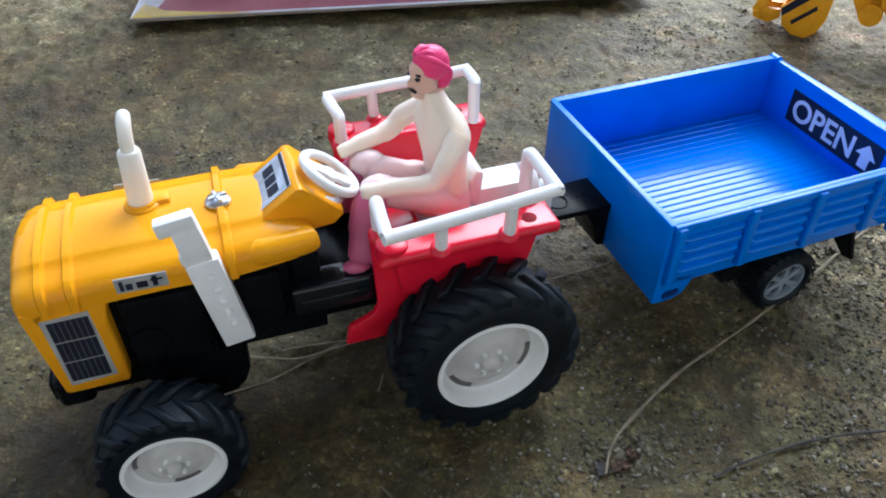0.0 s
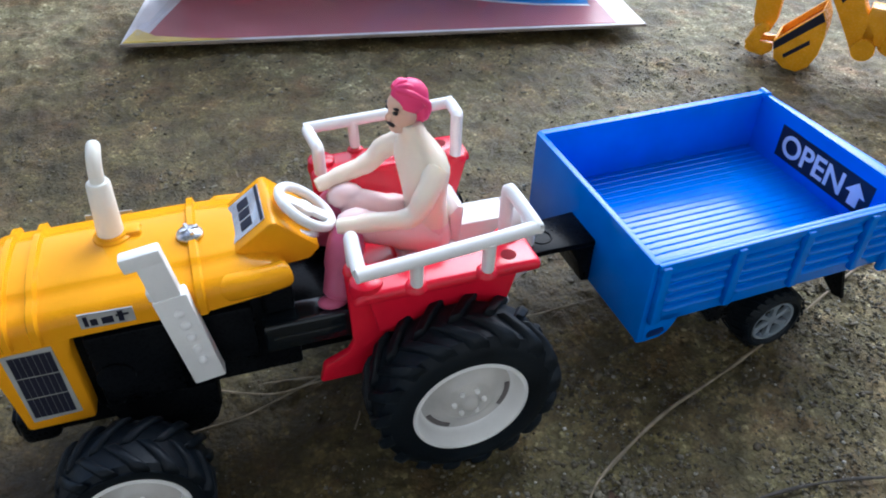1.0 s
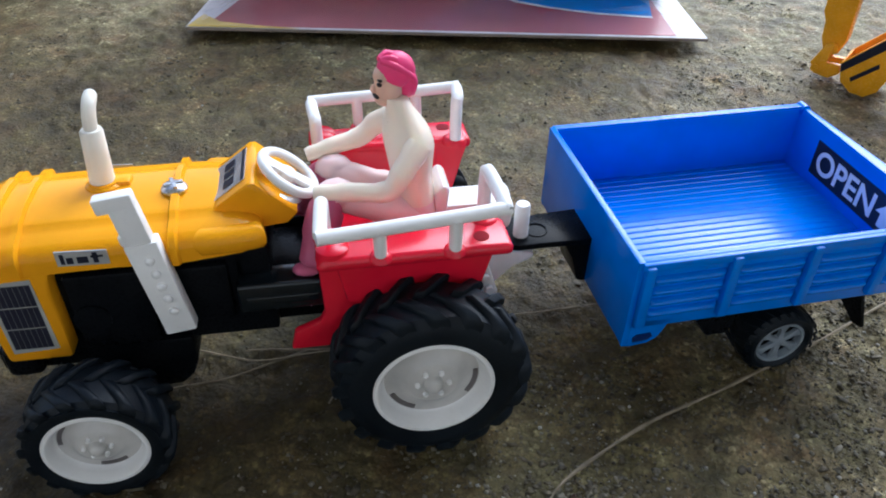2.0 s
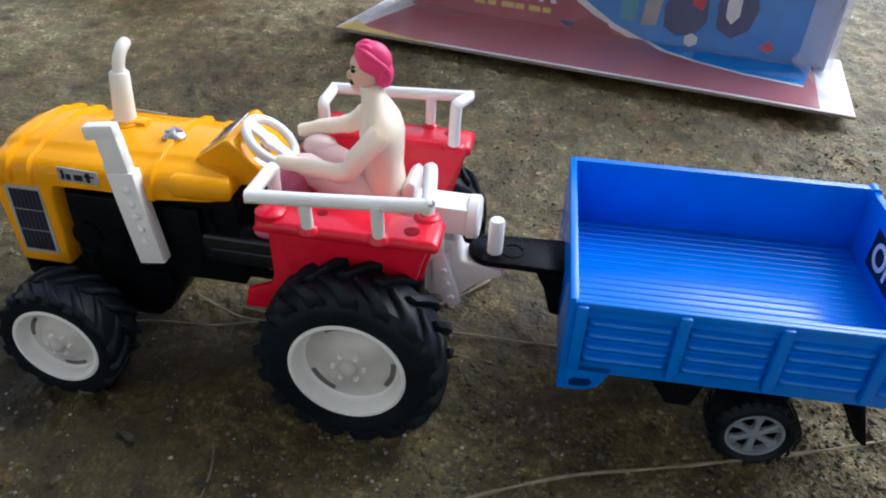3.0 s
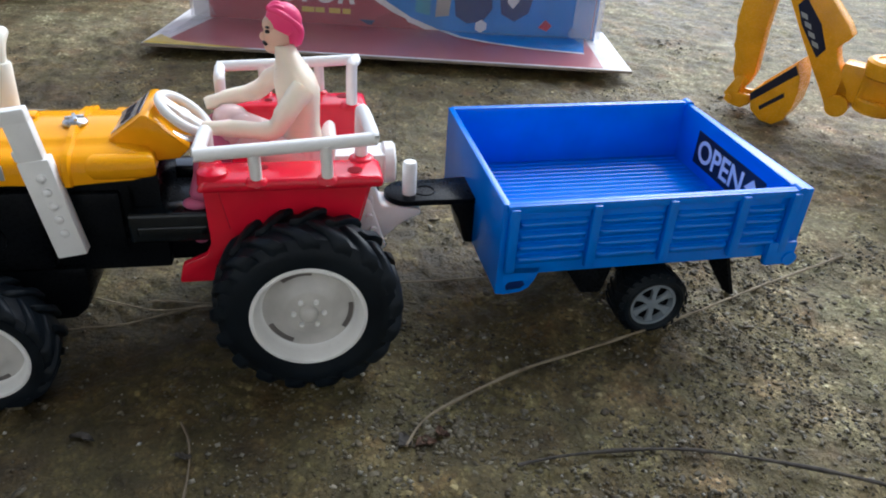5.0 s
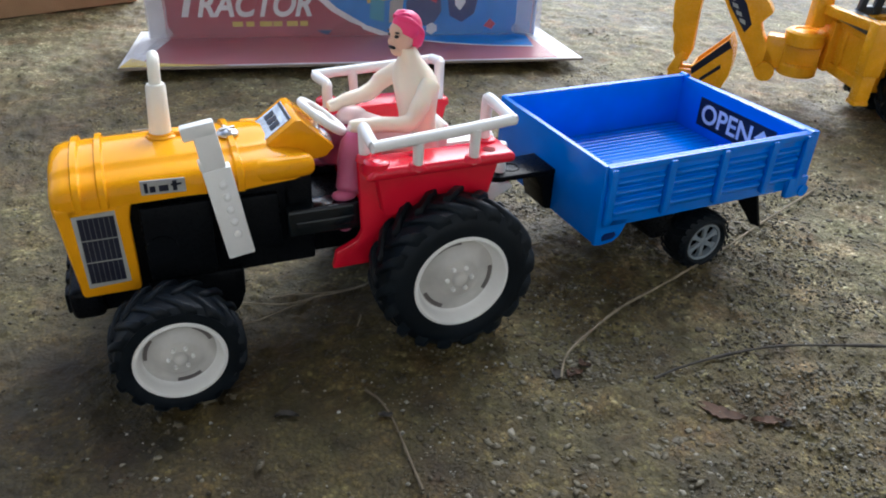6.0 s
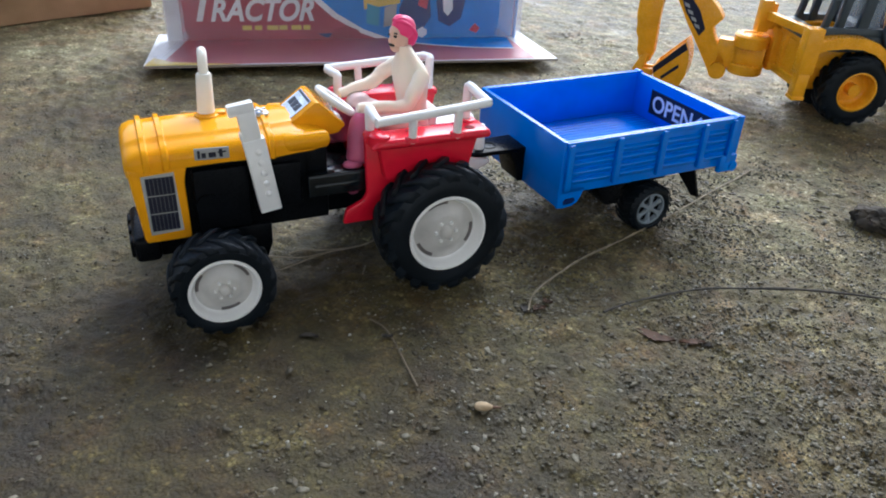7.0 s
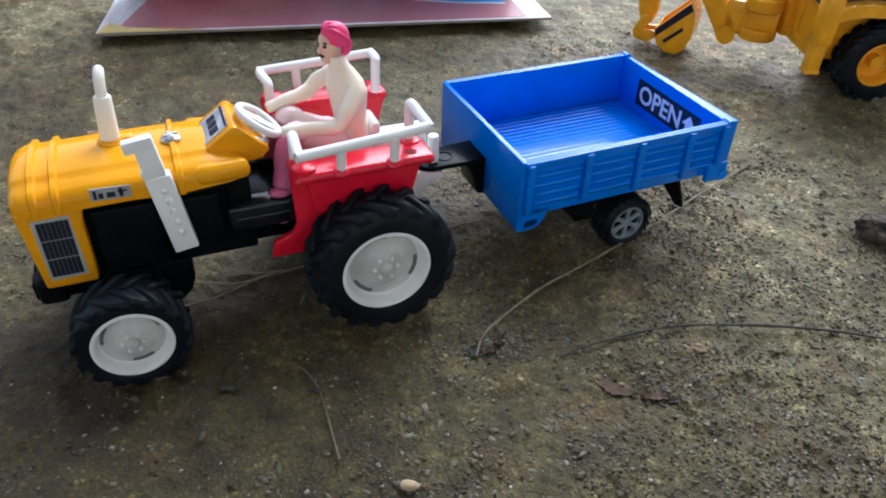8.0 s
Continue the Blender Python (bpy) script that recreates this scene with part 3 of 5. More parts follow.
def build_crumbs():
    """Low lumps of crust, a few millimetres wide, bedded in the ground and heaped in patches."""
    rng = np.random.RandomState(23)
    count = 34000
    gx, gy = rng.uniform(-0.30, 0.46, count), rng.uniform(-0.27, 0.42, count)
    thick = value_noise(gx, gy, 0.05, 31) + 0.9 * value_noise(gx, gy, 0.016, 32)
    loose = np.clip((gx + 0.03) / 0.09, 0, 1) * np.clip((0.06 - gy) / 0.07, 0, 1)
    keep = thick + 0.5 * rng.rand(count) > 0.62 - 0.60 * loose
    # a small heap at the end of the long stalk
    hx, hy = rng.normal(0.046, 0.011, 260), rng.normal(-0.088, 0.006, 260)
    gx, gy = np.concatenate([gx[keep], hx]), np.concatenate([gy[keep], hy])
    n = len(gx)
    gr = 0.0005 + 0.0012 * rng.rand(n) ** 3
    gr[-260:] = 0.0005 + 0.0008 * rng.rand(260)
    ph = (1 + 5 ** 0.5) / 2
    ico = np.array([(-1, ph, 0), (1, ph, 0), (-1, -ph, 0), (1, -ph, 0), (0, -1, ph), (0, 1, ph), (0, -1, -ph), (0, 1, -ph), (ph, 0, -1), (ph, 0, 1), (-ph, 0, -1), (-ph, 0, 1)])
    ico = ico / np.linalg.norm(ico[0])
    tris = np.array([(0, 11, 5), (0, 5, 1), (0, 1, 7), (0, 7, 10), (0, 10, 11), (1, 5, 9), (5, 11, 4), (11, 10, 2), (10, 7, 6), (7, 1, 8),
                     (3, 9, 4), (3, 4, 2), (3, 2, 6), (3, 6, 8), (3, 8, 9), (4, 9, 5), (2, 4, 11), (6, 2, 10), (8, 6, 7), (9, 8, 1)])
    shape = ico[None] * rng.uniform(0.4, 1.4, (n, 12, 1)) * gr[:, None, None]
    turn, wide = rng.uniform(0, math.tau, n), rng.uniform(0.8, 2.2, n)
    c, k = np.cos(turn)[:, None], np.sin(turn)[:, None]
    a, b = shape[..., 0] * wide[:, None], shape[..., 1]
    v = np.stack([a * c - b * k, a * k + b * c, shape[..., 2] * 0.32], -1)
    v += np.stack([gx, gy, ground_height(gx, gy) + gr * 0.05], -1)[:, None]
    f = (tris[None] + 12 * np.arange(n)[:, None, None]).reshape(-1, 3)
    me = bpy.data.meshes.new("crumbs")
    me.vertices.add(12 * n)
    me.vertices.foreach_set("co", v.ravel())
    me.loops.add(f.size)
    me.loops.foreach_set("vertex_index", f.ravel())
    me.polygons.add(len(f))
    me.polygons.foreach_set("loop_start", np.arange(len(f)) * 3)
    me.update()
    me.materials.append(CRUMB)
    tagged(new("crumbs", me), "low crumbs of broken crust on the concrete", "crumbs", kind="stuff")


build_crumbs()


# ---- unseen shell added behind and above to shape the light: wall, ceiling, side walls ----
def plaster(name, lo, hi):
    m, n, l, p = material(name)
    f = node(n, "ShaderNodeTexNoise", Scale=3.0, Detail=6.0)
    l.new(coords(n, l), f.inputs["Vector"])
    r = ramp(n, [(0.3, lo), (0.7, hi)])
    l.new(f.outputs["Fac"], r.inputs[0])
    l.new(r.outputs[0], p.inputs["Base Color"])
    p.inputs["Roughness"].default_value = 0.9
    return m


def build_light_enclosure():
    """Added walls and ceiling, never in view; light enters from the far side only."""
    dull = plaster("pale_bounce_plaster", (0.52, 0.515, 0.50), (0.62, 0.615, 0.60))
    for name, dims, label in (
            ("wall_south", (-2600, 2600, -1300, -1150, -20, 2500), "unseen pale wall added behind to block and bounce light"),
            ("wall_west", (-2600, -2450, -1150, 100, -20, 2500), "unseen pale side wall added to shape the light"),
            ("wall_east", (2450, 2600, -1150, 100, -20, 2500), "unseen pale side wall added to shape the light"),
            ("ceiling", (-2600, 2600, -1300, 150, 2502, 2620), "unseen pale ceiling added to hold back overhead light")):
        bm = bmesh.new()
        box(bm, *dims, 4, 1)
        tagged(part(name, bm, dull), label, "ceiling" if name == "ceiling" else "wall", kind="structure")


build_light_enclosure()


# ---- toy tractor ----
def sticker_bars(bm, quad, bars, lift):
    """Flat bars on a plane; quad: origin, right and up vectors; bars: u0, u1, v0, v1 in shares."""
    o, u, v = (Vector(q) for q in quad)
    nrm = u.cross(v).normalized() * lift
    for u0, u1, v0, v1 in bars:
        c = [bm.verts.new(o + u * a + v * b + nrm) for a, b in ((u0, v0), (u1, v0), (u1, v1), (u0, v1))]
        bm.faces.new(c)
    return bm


LOGO = [(0.07, 0.15, 0.16, 0.86), (0.19, 0.32, 0.16, 0.60), (0.40, 0.62, 0.16, 0.60), (0.72, 0.82, 0.12, 0.84), (0.68, 0.93, 0.50, 0.64)]


TRACTOR_POSE = pose(0, -0.0024, -0.0014, -1.7)


def build_tractor():
    t = thing("toy_tractor", TRACTOR_POSE, "yellow and red plastic toy tractor with white wheels standing on concrete", "toy tractor")
    # bonnet: one shell with ribs, nose cheeks reaching down on both sides
    bm = bmesh.new()
    secs = [(-146.6, 20.0, 72, 80.5, 0.7, 0), (-146.0, 23.4, 71, 83.2, 0.9, 0), (-144.2, 25.4, 70, 85.0, 1, 0), (-141.0, 26.0, 70, 86.0, 1, 0)]

    def rib(x, z):
        return [(x - 1.7, 26.0, 73.4, z, 1, 0), (x - 1.0, 26.0, 73.4, z, 1, 1.3), (x + 1.0, 26.0, 73.4, z, 1, 1.3), (x + 1.7, 26.0, 73.4, z, 1, 0)]
    secs += rib(-137.0, 86.2) + rib(-128.6, 86.4) + [(-120, 26.0, 73.6, 86.6, 1, 0), (-100, 26.0, 74.0, 87.0, 1, 0)] + rib(-80.5, 87.2)
    secs += [(-70, 25.5, 74, 87.2, 1, 0), (-60, 24.0, 74, 86.8, 1, 0), (-55, 22.0, 74.2, 85.8, 1, 0), (-52.6, 19.5, 75.2, 83.0, 0.8, 0)]
    loft(bm, [bonnet_section(*sec) for sec in secs])
    prism(bm, [(-145.8, 75), (-142.6, 37), (-121.5, 37), (-121.5, 66), (-119.5, 75)], -26.0, 26.0, "y", 1.6)
    hood = part("bonnet", bm, YELLOW, t, sharp=42)
    # side bulge and long crease on the bonnet
    for s in (-1, 1):
        bm = bmesh.new()
        tube(bm, smooth_line([(-84, s * 22.0, 79.0), (-72, s * 22.6, 78.8), (-58, s * 21.4, 78.4), (-52.5, s * 19.6, 78.2)], 5), [0.8] * 2 + [2.8] * 3 + [4.6] * 9 + [4.2, 2.6], 14)
        part("bonnet_bulge", bm, YELLOW, hood)
    # dashboard wedge
    bm = bmesh.new()
    prism(bm, [(-68.5, 85.2), (-56.0, 94.3), (-53.8, 94.3), (-40.5, 81.4), (-44.5, 77.5), (-53, 76.5)], -14.5, 14.5, "y", 1.0)
    part("dashboard", bm, YELLOW, t)
    u, v = Vector((0, -21, 0)), Vector((11.0, 0, 8.0))
    nrm = Vector((-8.0, 0, 11.0)).normalized()
    bm = bmesh.new()
    o = Vector((-67.7, 10.5, 85.8)) + nrm * 0.12
    prism(bm, [(0, 0), (1, 0), (1, 1), (0, 1)], 0, 0.25, "z", 0, turn=Matrix.Translation(o) @ Matrix(((u.x, v.x, nrm.x), (u.y, v.y, nrm.y), (u.z, v.z, nrm.z))).to_4x4())
    st = part("instrument_sticker", bm, FOIL, t, "silvery instrument sticker with dark marks")
    for bar in [(0.02, 0.98, 0.88, 0.97), (0.12, 0.34, 0.30, 0.64), (0.40, 0.60, 0.30, 0.64), (0.66, 0.88, 0.30, 0.64)]:
        bm = bmesh.new()
        sticker_bars(bm, (o, u, v), [bar], -0.45)
        sticker_bars(bm, (o, u, v), [bar], 0.45)
        part("sticker_bar", bm, BLACKSTICK, st)
    # radiator stickers on the cheeks
    for s in (-1, 1):
        bm = bmesh.new()
        y = s * 26.0
        prism(bm, [(-140.3, 71.4), (-139.6, 41.5), (-124.8, 42.3), (-125.8, 72.2)], min(y, y + s * 0.3), max(y, y + s * 0.3), "y")
        g = part("radiator_sticker", bm, GREYSTICK, t, "grey radiator grille sticker with black slots")
        for row in range(3):
            bm = bmesh.new()
            box(bm, -138.75, -126.3, y + s * 0.15 - 0.22, y + s * 0.15 + 0.22, 43.3 + row * 9.135, 52.2 + row * 9.135, 0)
            part("grille_backing", bm, DULLGREY, g)
            for k in range(7):
                u0, v0 = 0.075 + k * 0.122, 0.045 + row * 0.315
                x0 = -139.6 + u0 * 14.4
                z0 = 42.2 + v0 * 29
                bm = bmesh.new()
                box(bm, x0, x0 + 1.56, y + s * 0.15 - 0.3, y + s * 0.15 + 0.3, z0, z0 + 8.5, 0)
                part("radiator_slot", bm, BLACKSTICK, g)
        bm = bmesh.new()
        prism(bm, [(-115.8, 76.6), (-100.3, 76.2), (-100.3, 81.6), (-115.8, 82.2)], min(y, y + s * 0.45), max(y, y + s * 0.45), "y")
        g = part("maker_sticker", bm, GREYSTICK, t, "small grey sticker with dark bars")
        for u0, u1, v0, v1 in LOGO:
            bm = bmesh.new()
            box(bm, -115.6 + 15 * u0, -115.6 + 15 * u1, y + s * 0.35 - 0.3, y + s * 0.35 + 0.3, 76.5 + 5.4 * v0, 76.5 + 5.4 * v1, 0)
            part("sticker_bar", bm, BLACKSTICK, g)
    # bonnet screw
    bm = bmesh.new()
    m = Matrix.Translation((-81, -3, 87.4))
    lathe(bm, [(4.3, 0), (4.3, 0.7), (3.5, 1.7), (1.6, 2.3), (0.2, 2.4)], 24, m)
    for a in (20, 110):
        box(bm, -3.2, 3.2, -0.6, 0.6, 1.8, 2.8, 0.1, 1, m @ Matrix.Rotation(radians(a), 4, "Z"))
    part("screw", bm, ZINC, hood, "bright zinc cross-head screw")
    # exhaust
    bm = bmesh.new()
    lathe(bm, [(6.6, -1), (6.0, 1.0), (5.0, 1.6), (4.8, 2.2), (0.2, 2.2)], 28, Matrix.Translation((-105, 5, 86.2)))
    box(bm, -104, -96, 2.5, 8.5, 84, 88.6, 1.2)
    collar = part("exhaust_collar", bm, YELLOW, hood)
    bm = bmesh.new()
    tube(bm, [(-105.4, 5, 86), (-105, 5.4, 95), (-104.4, 5.8, 106.4), (-104.4, 5.8, 107.2)], [4.2, 4.0, 3.7, 3.2], 22)
    tube(bm, smooth_line([(-104.4, 5.8, 105), (-104.2, 6.6, 110.4), (-103.8, 9.0, 114.4), (-103.4, 13.2, 116.6)], 5), [2.3] * 13 + [2.2, 2.1, 1.7], 16)
    part("exhaust_pipe", bm, CREAM, t, "cream plastic exhaust pipe with bent tip")
    # air cleaner on the near side and its twin
    for s in (-1,):
        bm = bmesh.new()
        m = Matrix.Translation((-83.4, 0, 47)) @ Matrix.Rotation(radians(-8.6), 4, "Y")
        y0, y1 = s * 27.2 - 2.8, s * 27.2 + 2.8
        box(bm, -5.2, 5.2, y0, y1, 0, 38, 0.7, 2, m)
        box(bm, -4.6, 3.8, y0 + 0.5, y1 - 0.5, 37, 52, 0.6, 2, m)
        box(bm, -8.2, 3.8, y0 + 0.5, y1 - 0.5, 50.6, 56, 0.8, 2, m)
        box(bm, -5.6, -3.8, y0 + 0.6, y1 - 0.6, 38, 42, 0.5, 1, m)
        for k in range(5):
            lathe(bm, [(1.6, 0), (1.5, 0.8), (0.9, 1.3), (0.1, 1.4)], 14, m @ Matrix.Translation((0.8, y0, 10 + 5.4 * k)) @ OUT[-1])
        part("air_cleaner", bm, WHITE, t, "white plastic stack on the bonnet side")
    # black engine, gearbox and front axle
    def black(name, *boxes):
        bm = bmesh.new()
        for b in boxes:
            box(bm, *b)
        return part(name, bm, BLACK, t)
    block = black("engine_block", (-122, -52, -19, 19, 34, 75, 1.2))
    black("gearbox", (-64, -24, -14, 14, 34, 57, 1.5))
    black("rear_housing", (-30, 16, -13, 13, 24, 60, 1.5))
    black("front_frame", (-143, -100, -16, 16, 24, 40, 1.5))
    for s in (-1, 1):
        for name, dims in (("engine_cover", (-118, -92, 19, 24, 38, 70, 1.5)), ("pump", (-90, -66, 18, 22, 44, 68, 1.5)), ("pipe_clamp", (-64, -61, 15, 19, 46, 70, 0.6))):
            bm = bmesh.new()
            a, b = sorted((s * dims[2], s * dims[3]))
            box(bm, dims[0], dims[1], a, b, *dims[4:])
            part(name, bm, BLACK, block)
        bm = bmesh.new()
        tube(bm, [(-112, s * 23, 52), (-112, s * 25.0, 52)], 6, 20)
        part("pulley_cover", bm, BLACK, block)
        bm = bmesh.new()
        box(bm, -64, -31, s * 20.5 - 5.8, s * 20.5 + 5.8, 49, 61, 1.4, 3)
        box(bm, -61, -36, s * 20.5 - 6.4, s * 20.5 + 6.4, 52, 56, 0.8)
        part("foot_board", bm, GLOSSBLACK, t, "black foot board beside the gearbox")
    bm = bmesh.new()
    box(bm, -148.6, -136, -20, 20, 23.5, 37, 3.0, 3)
    for k in range(3):
        box(bm, -150, -147, -17 + 12 * k, -8 + 12 * k, 26, 35, 1.0)
    part("front_weight", bm, BLACK, t)
    bm = bmesh.new()
    prism(bm, [(-120, 37), (-82.5, 37), (-82.5, 25), (-85, 18), (-90, 13.5), (-112, 13)], -22, 22, "y", 2.0)
    part("sump", bm, BLACK, block)
    bm = bmesh.new()
    box(bm, -117, -107, -42, 42, 18, 27, 1.5)
    tube(bm, [(-112, -48, 22.3), (-112, 48, 22.3)], 3.5, 14)
    part("front_axle", bm, BLACK, t)
    bm = bmesh.new()
    tube(bm, [(0, -50, 32.9), (0, 50, 32.9)], 4.5, 16)
    part("rear_axle", bm, BLACK, t)
    for s in (-1, 1):
        wheel(t, -112.4, s * 47, 22.8, 24.6, 16.4, 19.5, WHITE, (15, 1.7, 4.2), label="white toy wheel with round hub", depth=5.2, spin=40)
        wheel(t, -0.6, s * 46, 33.5, 34.6, 20.6, 22, WHITE, (17, 2.3, 5.4), label="white toy wheel with round hub", depth=6.0, spin=-15)
    # red fender tub
    for s in (-1, 1):
        bm = bmesh.new()

        def yy(a, b):
            return (min(s * a, s * b), max(s * a, s * b))
        prism(bm, [(-36.5, 77), (-33, 82), (27, 82), (27.5, 77.5)], *yy(27, 43.5), "y", 2.0, 3)
        prism(bm, [(-36, 80), (-35, 50), (-37, 46), (-46, 42), (-48, 34), (-28, 34), (-22, 46), (-14, 56), (20, 57), (26, 80)], *yy(27.5, 31), "y", 1.0)
        prism(bm, [(-31, 80), (-27, 58), (18, 57), (24.5, 80)], *yy(28, 36.5), "y", 1.5)
        loft(bm, [[(-34, s * 27.4, 80.6), (26, s * 27.4, 80.6), (26, s * 30, 80.6), (-34, s * 30, 80.6)], [(-24, s * 20, 60), (17, s * 20, 60), (17, s * 28, 60), (-24, s * 28, 60)]])
        lathe(bm, [(5.6, -3), (5.2, 1.2), (4.2, 2.0), (0.2, 2.1)], 24, Matrix.Translation((-30.5, s * 37.5, 82)))
        for bx, by, br in ((20.6, 27.5, 4.2), (-32.0, 29.0, 3.6), (-15.8, 42.6, 2.9), (7.8, 42.6, 2.9)):
            lathe(bm, [(br + 0.8, -1.5), (br + 0.3, 0.3), (br - 0.5, 0.9), (br - 1.2, 1.0), (0.2, 0.8)], 22, Matrix.Translation((bx, s * by, 82)))
        fender = part("fender", bm, RED, t, "glossy red plastic fender")
        # flat dark discs paint the shade of open peg holes
        for x, y, r in ((17.5, 37.5, 2.6), (-14, 33.5, 1.7)):
            bm = bmesh.new()
            lathe(bm, [(r, 0.0), (r, 0.25), (r * 0.6, 0.3), (0.1, 0.3)], 20, Matrix.Translation((x, s * y, 81.95)))
            part("peg_hole_shade", bm, DEEPRED, fender, "dark red disc painting the shade of a peg hole")
        # white guard rail
        bm = bmesh.new()
        line = smooth_line([(-32.4, s * 28, 83), (-32.6, s * 28, 90), (-32.6, s * 28.2, 93.6), (-33.2, s * 36, 93.2), (-33.6, s * 44.8, 92.6), (-32.4, s * 45.6, 92.8), (-4, s * 44.6, 94.4),
                            (22, s * 43.6, 96.2), (23.4, s * 43, 96.6), (22.4, s * 34, 98.4), (21.2, s * 27, 99.8), (20.8, s * 26.2, 98.4), (20.6, s * 26, 90), (20.6, s * 26, 81)], 4)
        tube(bm, line, 2.3, 14)
        for x, z in ((-16, 93.6), (7.6, 95)):
            tube(bm, [(x, s * 44.8, z), (x + 0.2, s * 43.8, 86), (x + 0.3, s * 43.2, 80)], [2.2, 2.1, 1.9], 12)
        part("guard_rail", bm, WHITE, t, "white plastic guard rail")
    bm = bmesh.new()
    box(bm, -34, 12, -25, 25, 56, 62, 1.5)
    part("fender_floor", bm, RED, t)
    # seat
    bm = bmesh.new()
    box(bm, -12, 9, -17, 17, 61, 69.5, 2.5, 3)
    prism(bm, [(6, 66), (11, 66), (13, 82), (10, 84), (7, 80)], -8.5, 8.5, "y", 2.0)
    part("seat", bm, MILKY, t, "pale milky plastic driver seat")
    # rear lift housing with linkage and drawbar pin
    bm = bmesh.new()
    box(bm, 8, 32, -6.6, 6.6, 62, 73.6, 1.2)
    tube(bm, [(31, 0, 67.5), (31.6, 0, 67.5), (35.2, 0, 67.5), (36, 0, 67.5)], [7.6, 8.4, 8.4, 7.4], 28)
    box(bm, 8, 24, -11, 11, 52, 63, 1.2)
    part("lift_housing", bm, WHITE, t, "white plastic rear lift housing")
    bm = bmesh.new()
    prism(bm, [(14, 60), (27, 60), (30, 51), (46, 49), (47, 46.5), (38, 42), (30, 34), (18, 33)], -7, 7, "y", 1.2)
    for k in range(3):
        box(bm, 17 + 4 * k, 18.6 + 4 * k, -9.4, 9.4, 37, 58 - k, 0.6)
    for s in (-1, 1):
        prism(bm, [(20, 56), (25, 56), (32, 34), (28, 31), (21, 40)], s * 10 - 1.6, s * 10 + 1.6, "y", 1.0)
        for k in range(3):
            tube(bm, [(28 - 1.6 * k, s * 10 + s * 1, 37 + 6 * k), (28 - 1.6 * k, s * 10 + s * 3.4, 37 + 6 * k)], 1.5, 10)
    part("lift_linkage", bm, MILKY, t, "milky plastic lift linkage")
    bm = bmesh.new()
    lathe(bm, [(3.0, 0), (3.0, 18.5), (2.5, 19.6), (0.2, 20)], 20, Matrix.Translation((42.4, 0, 47.8)))
    part("drawbar_pin", bm, WHITE, t)
    # steering wheel and column
    bm = bmesh.new()
    c = Vector((-42.8, -3.0, 90.6))
    tilt = Matrix.Translation(c) @ Matrix.Rotation(radians(38), 4, "Y")
    tube(bm, [tilt @ Vector((10.2 * math.cos(a), 10.2 * math.sin(a), 0)) for a in np.linspace(0, math.tau, 41)], 1.75, 12)
    box(bm, -9.5, 9.5, -2.6, 2.6, -1.3, 0.7, 0.6, 2, tilt)
    lathe(bm, [(3.4, -1.6), (3.4, 0.4), (2.6, 1.0), (0.2, 1.2)], 20, tilt)
    part("steering_wheel", bm, WHITE, t, "white plastic steering wheel")
    bm = bmesh.new()
    lathe(bm, [(2.2, -12), (2.2, -1), (0.2, -1)], 16, tilt)
    lathe(bm, [(8.6, -8.6), (9.4, -7.4), (9.4, -5.6), (8.4, -5.0), (6.6, -5.0), (6.0, -5.8), (0.2, -5.8)], 32, tilt)
    part("steering_column", bm, FOIL, t, "silvery collar under the steering wheel")
    return t


build_tractor()


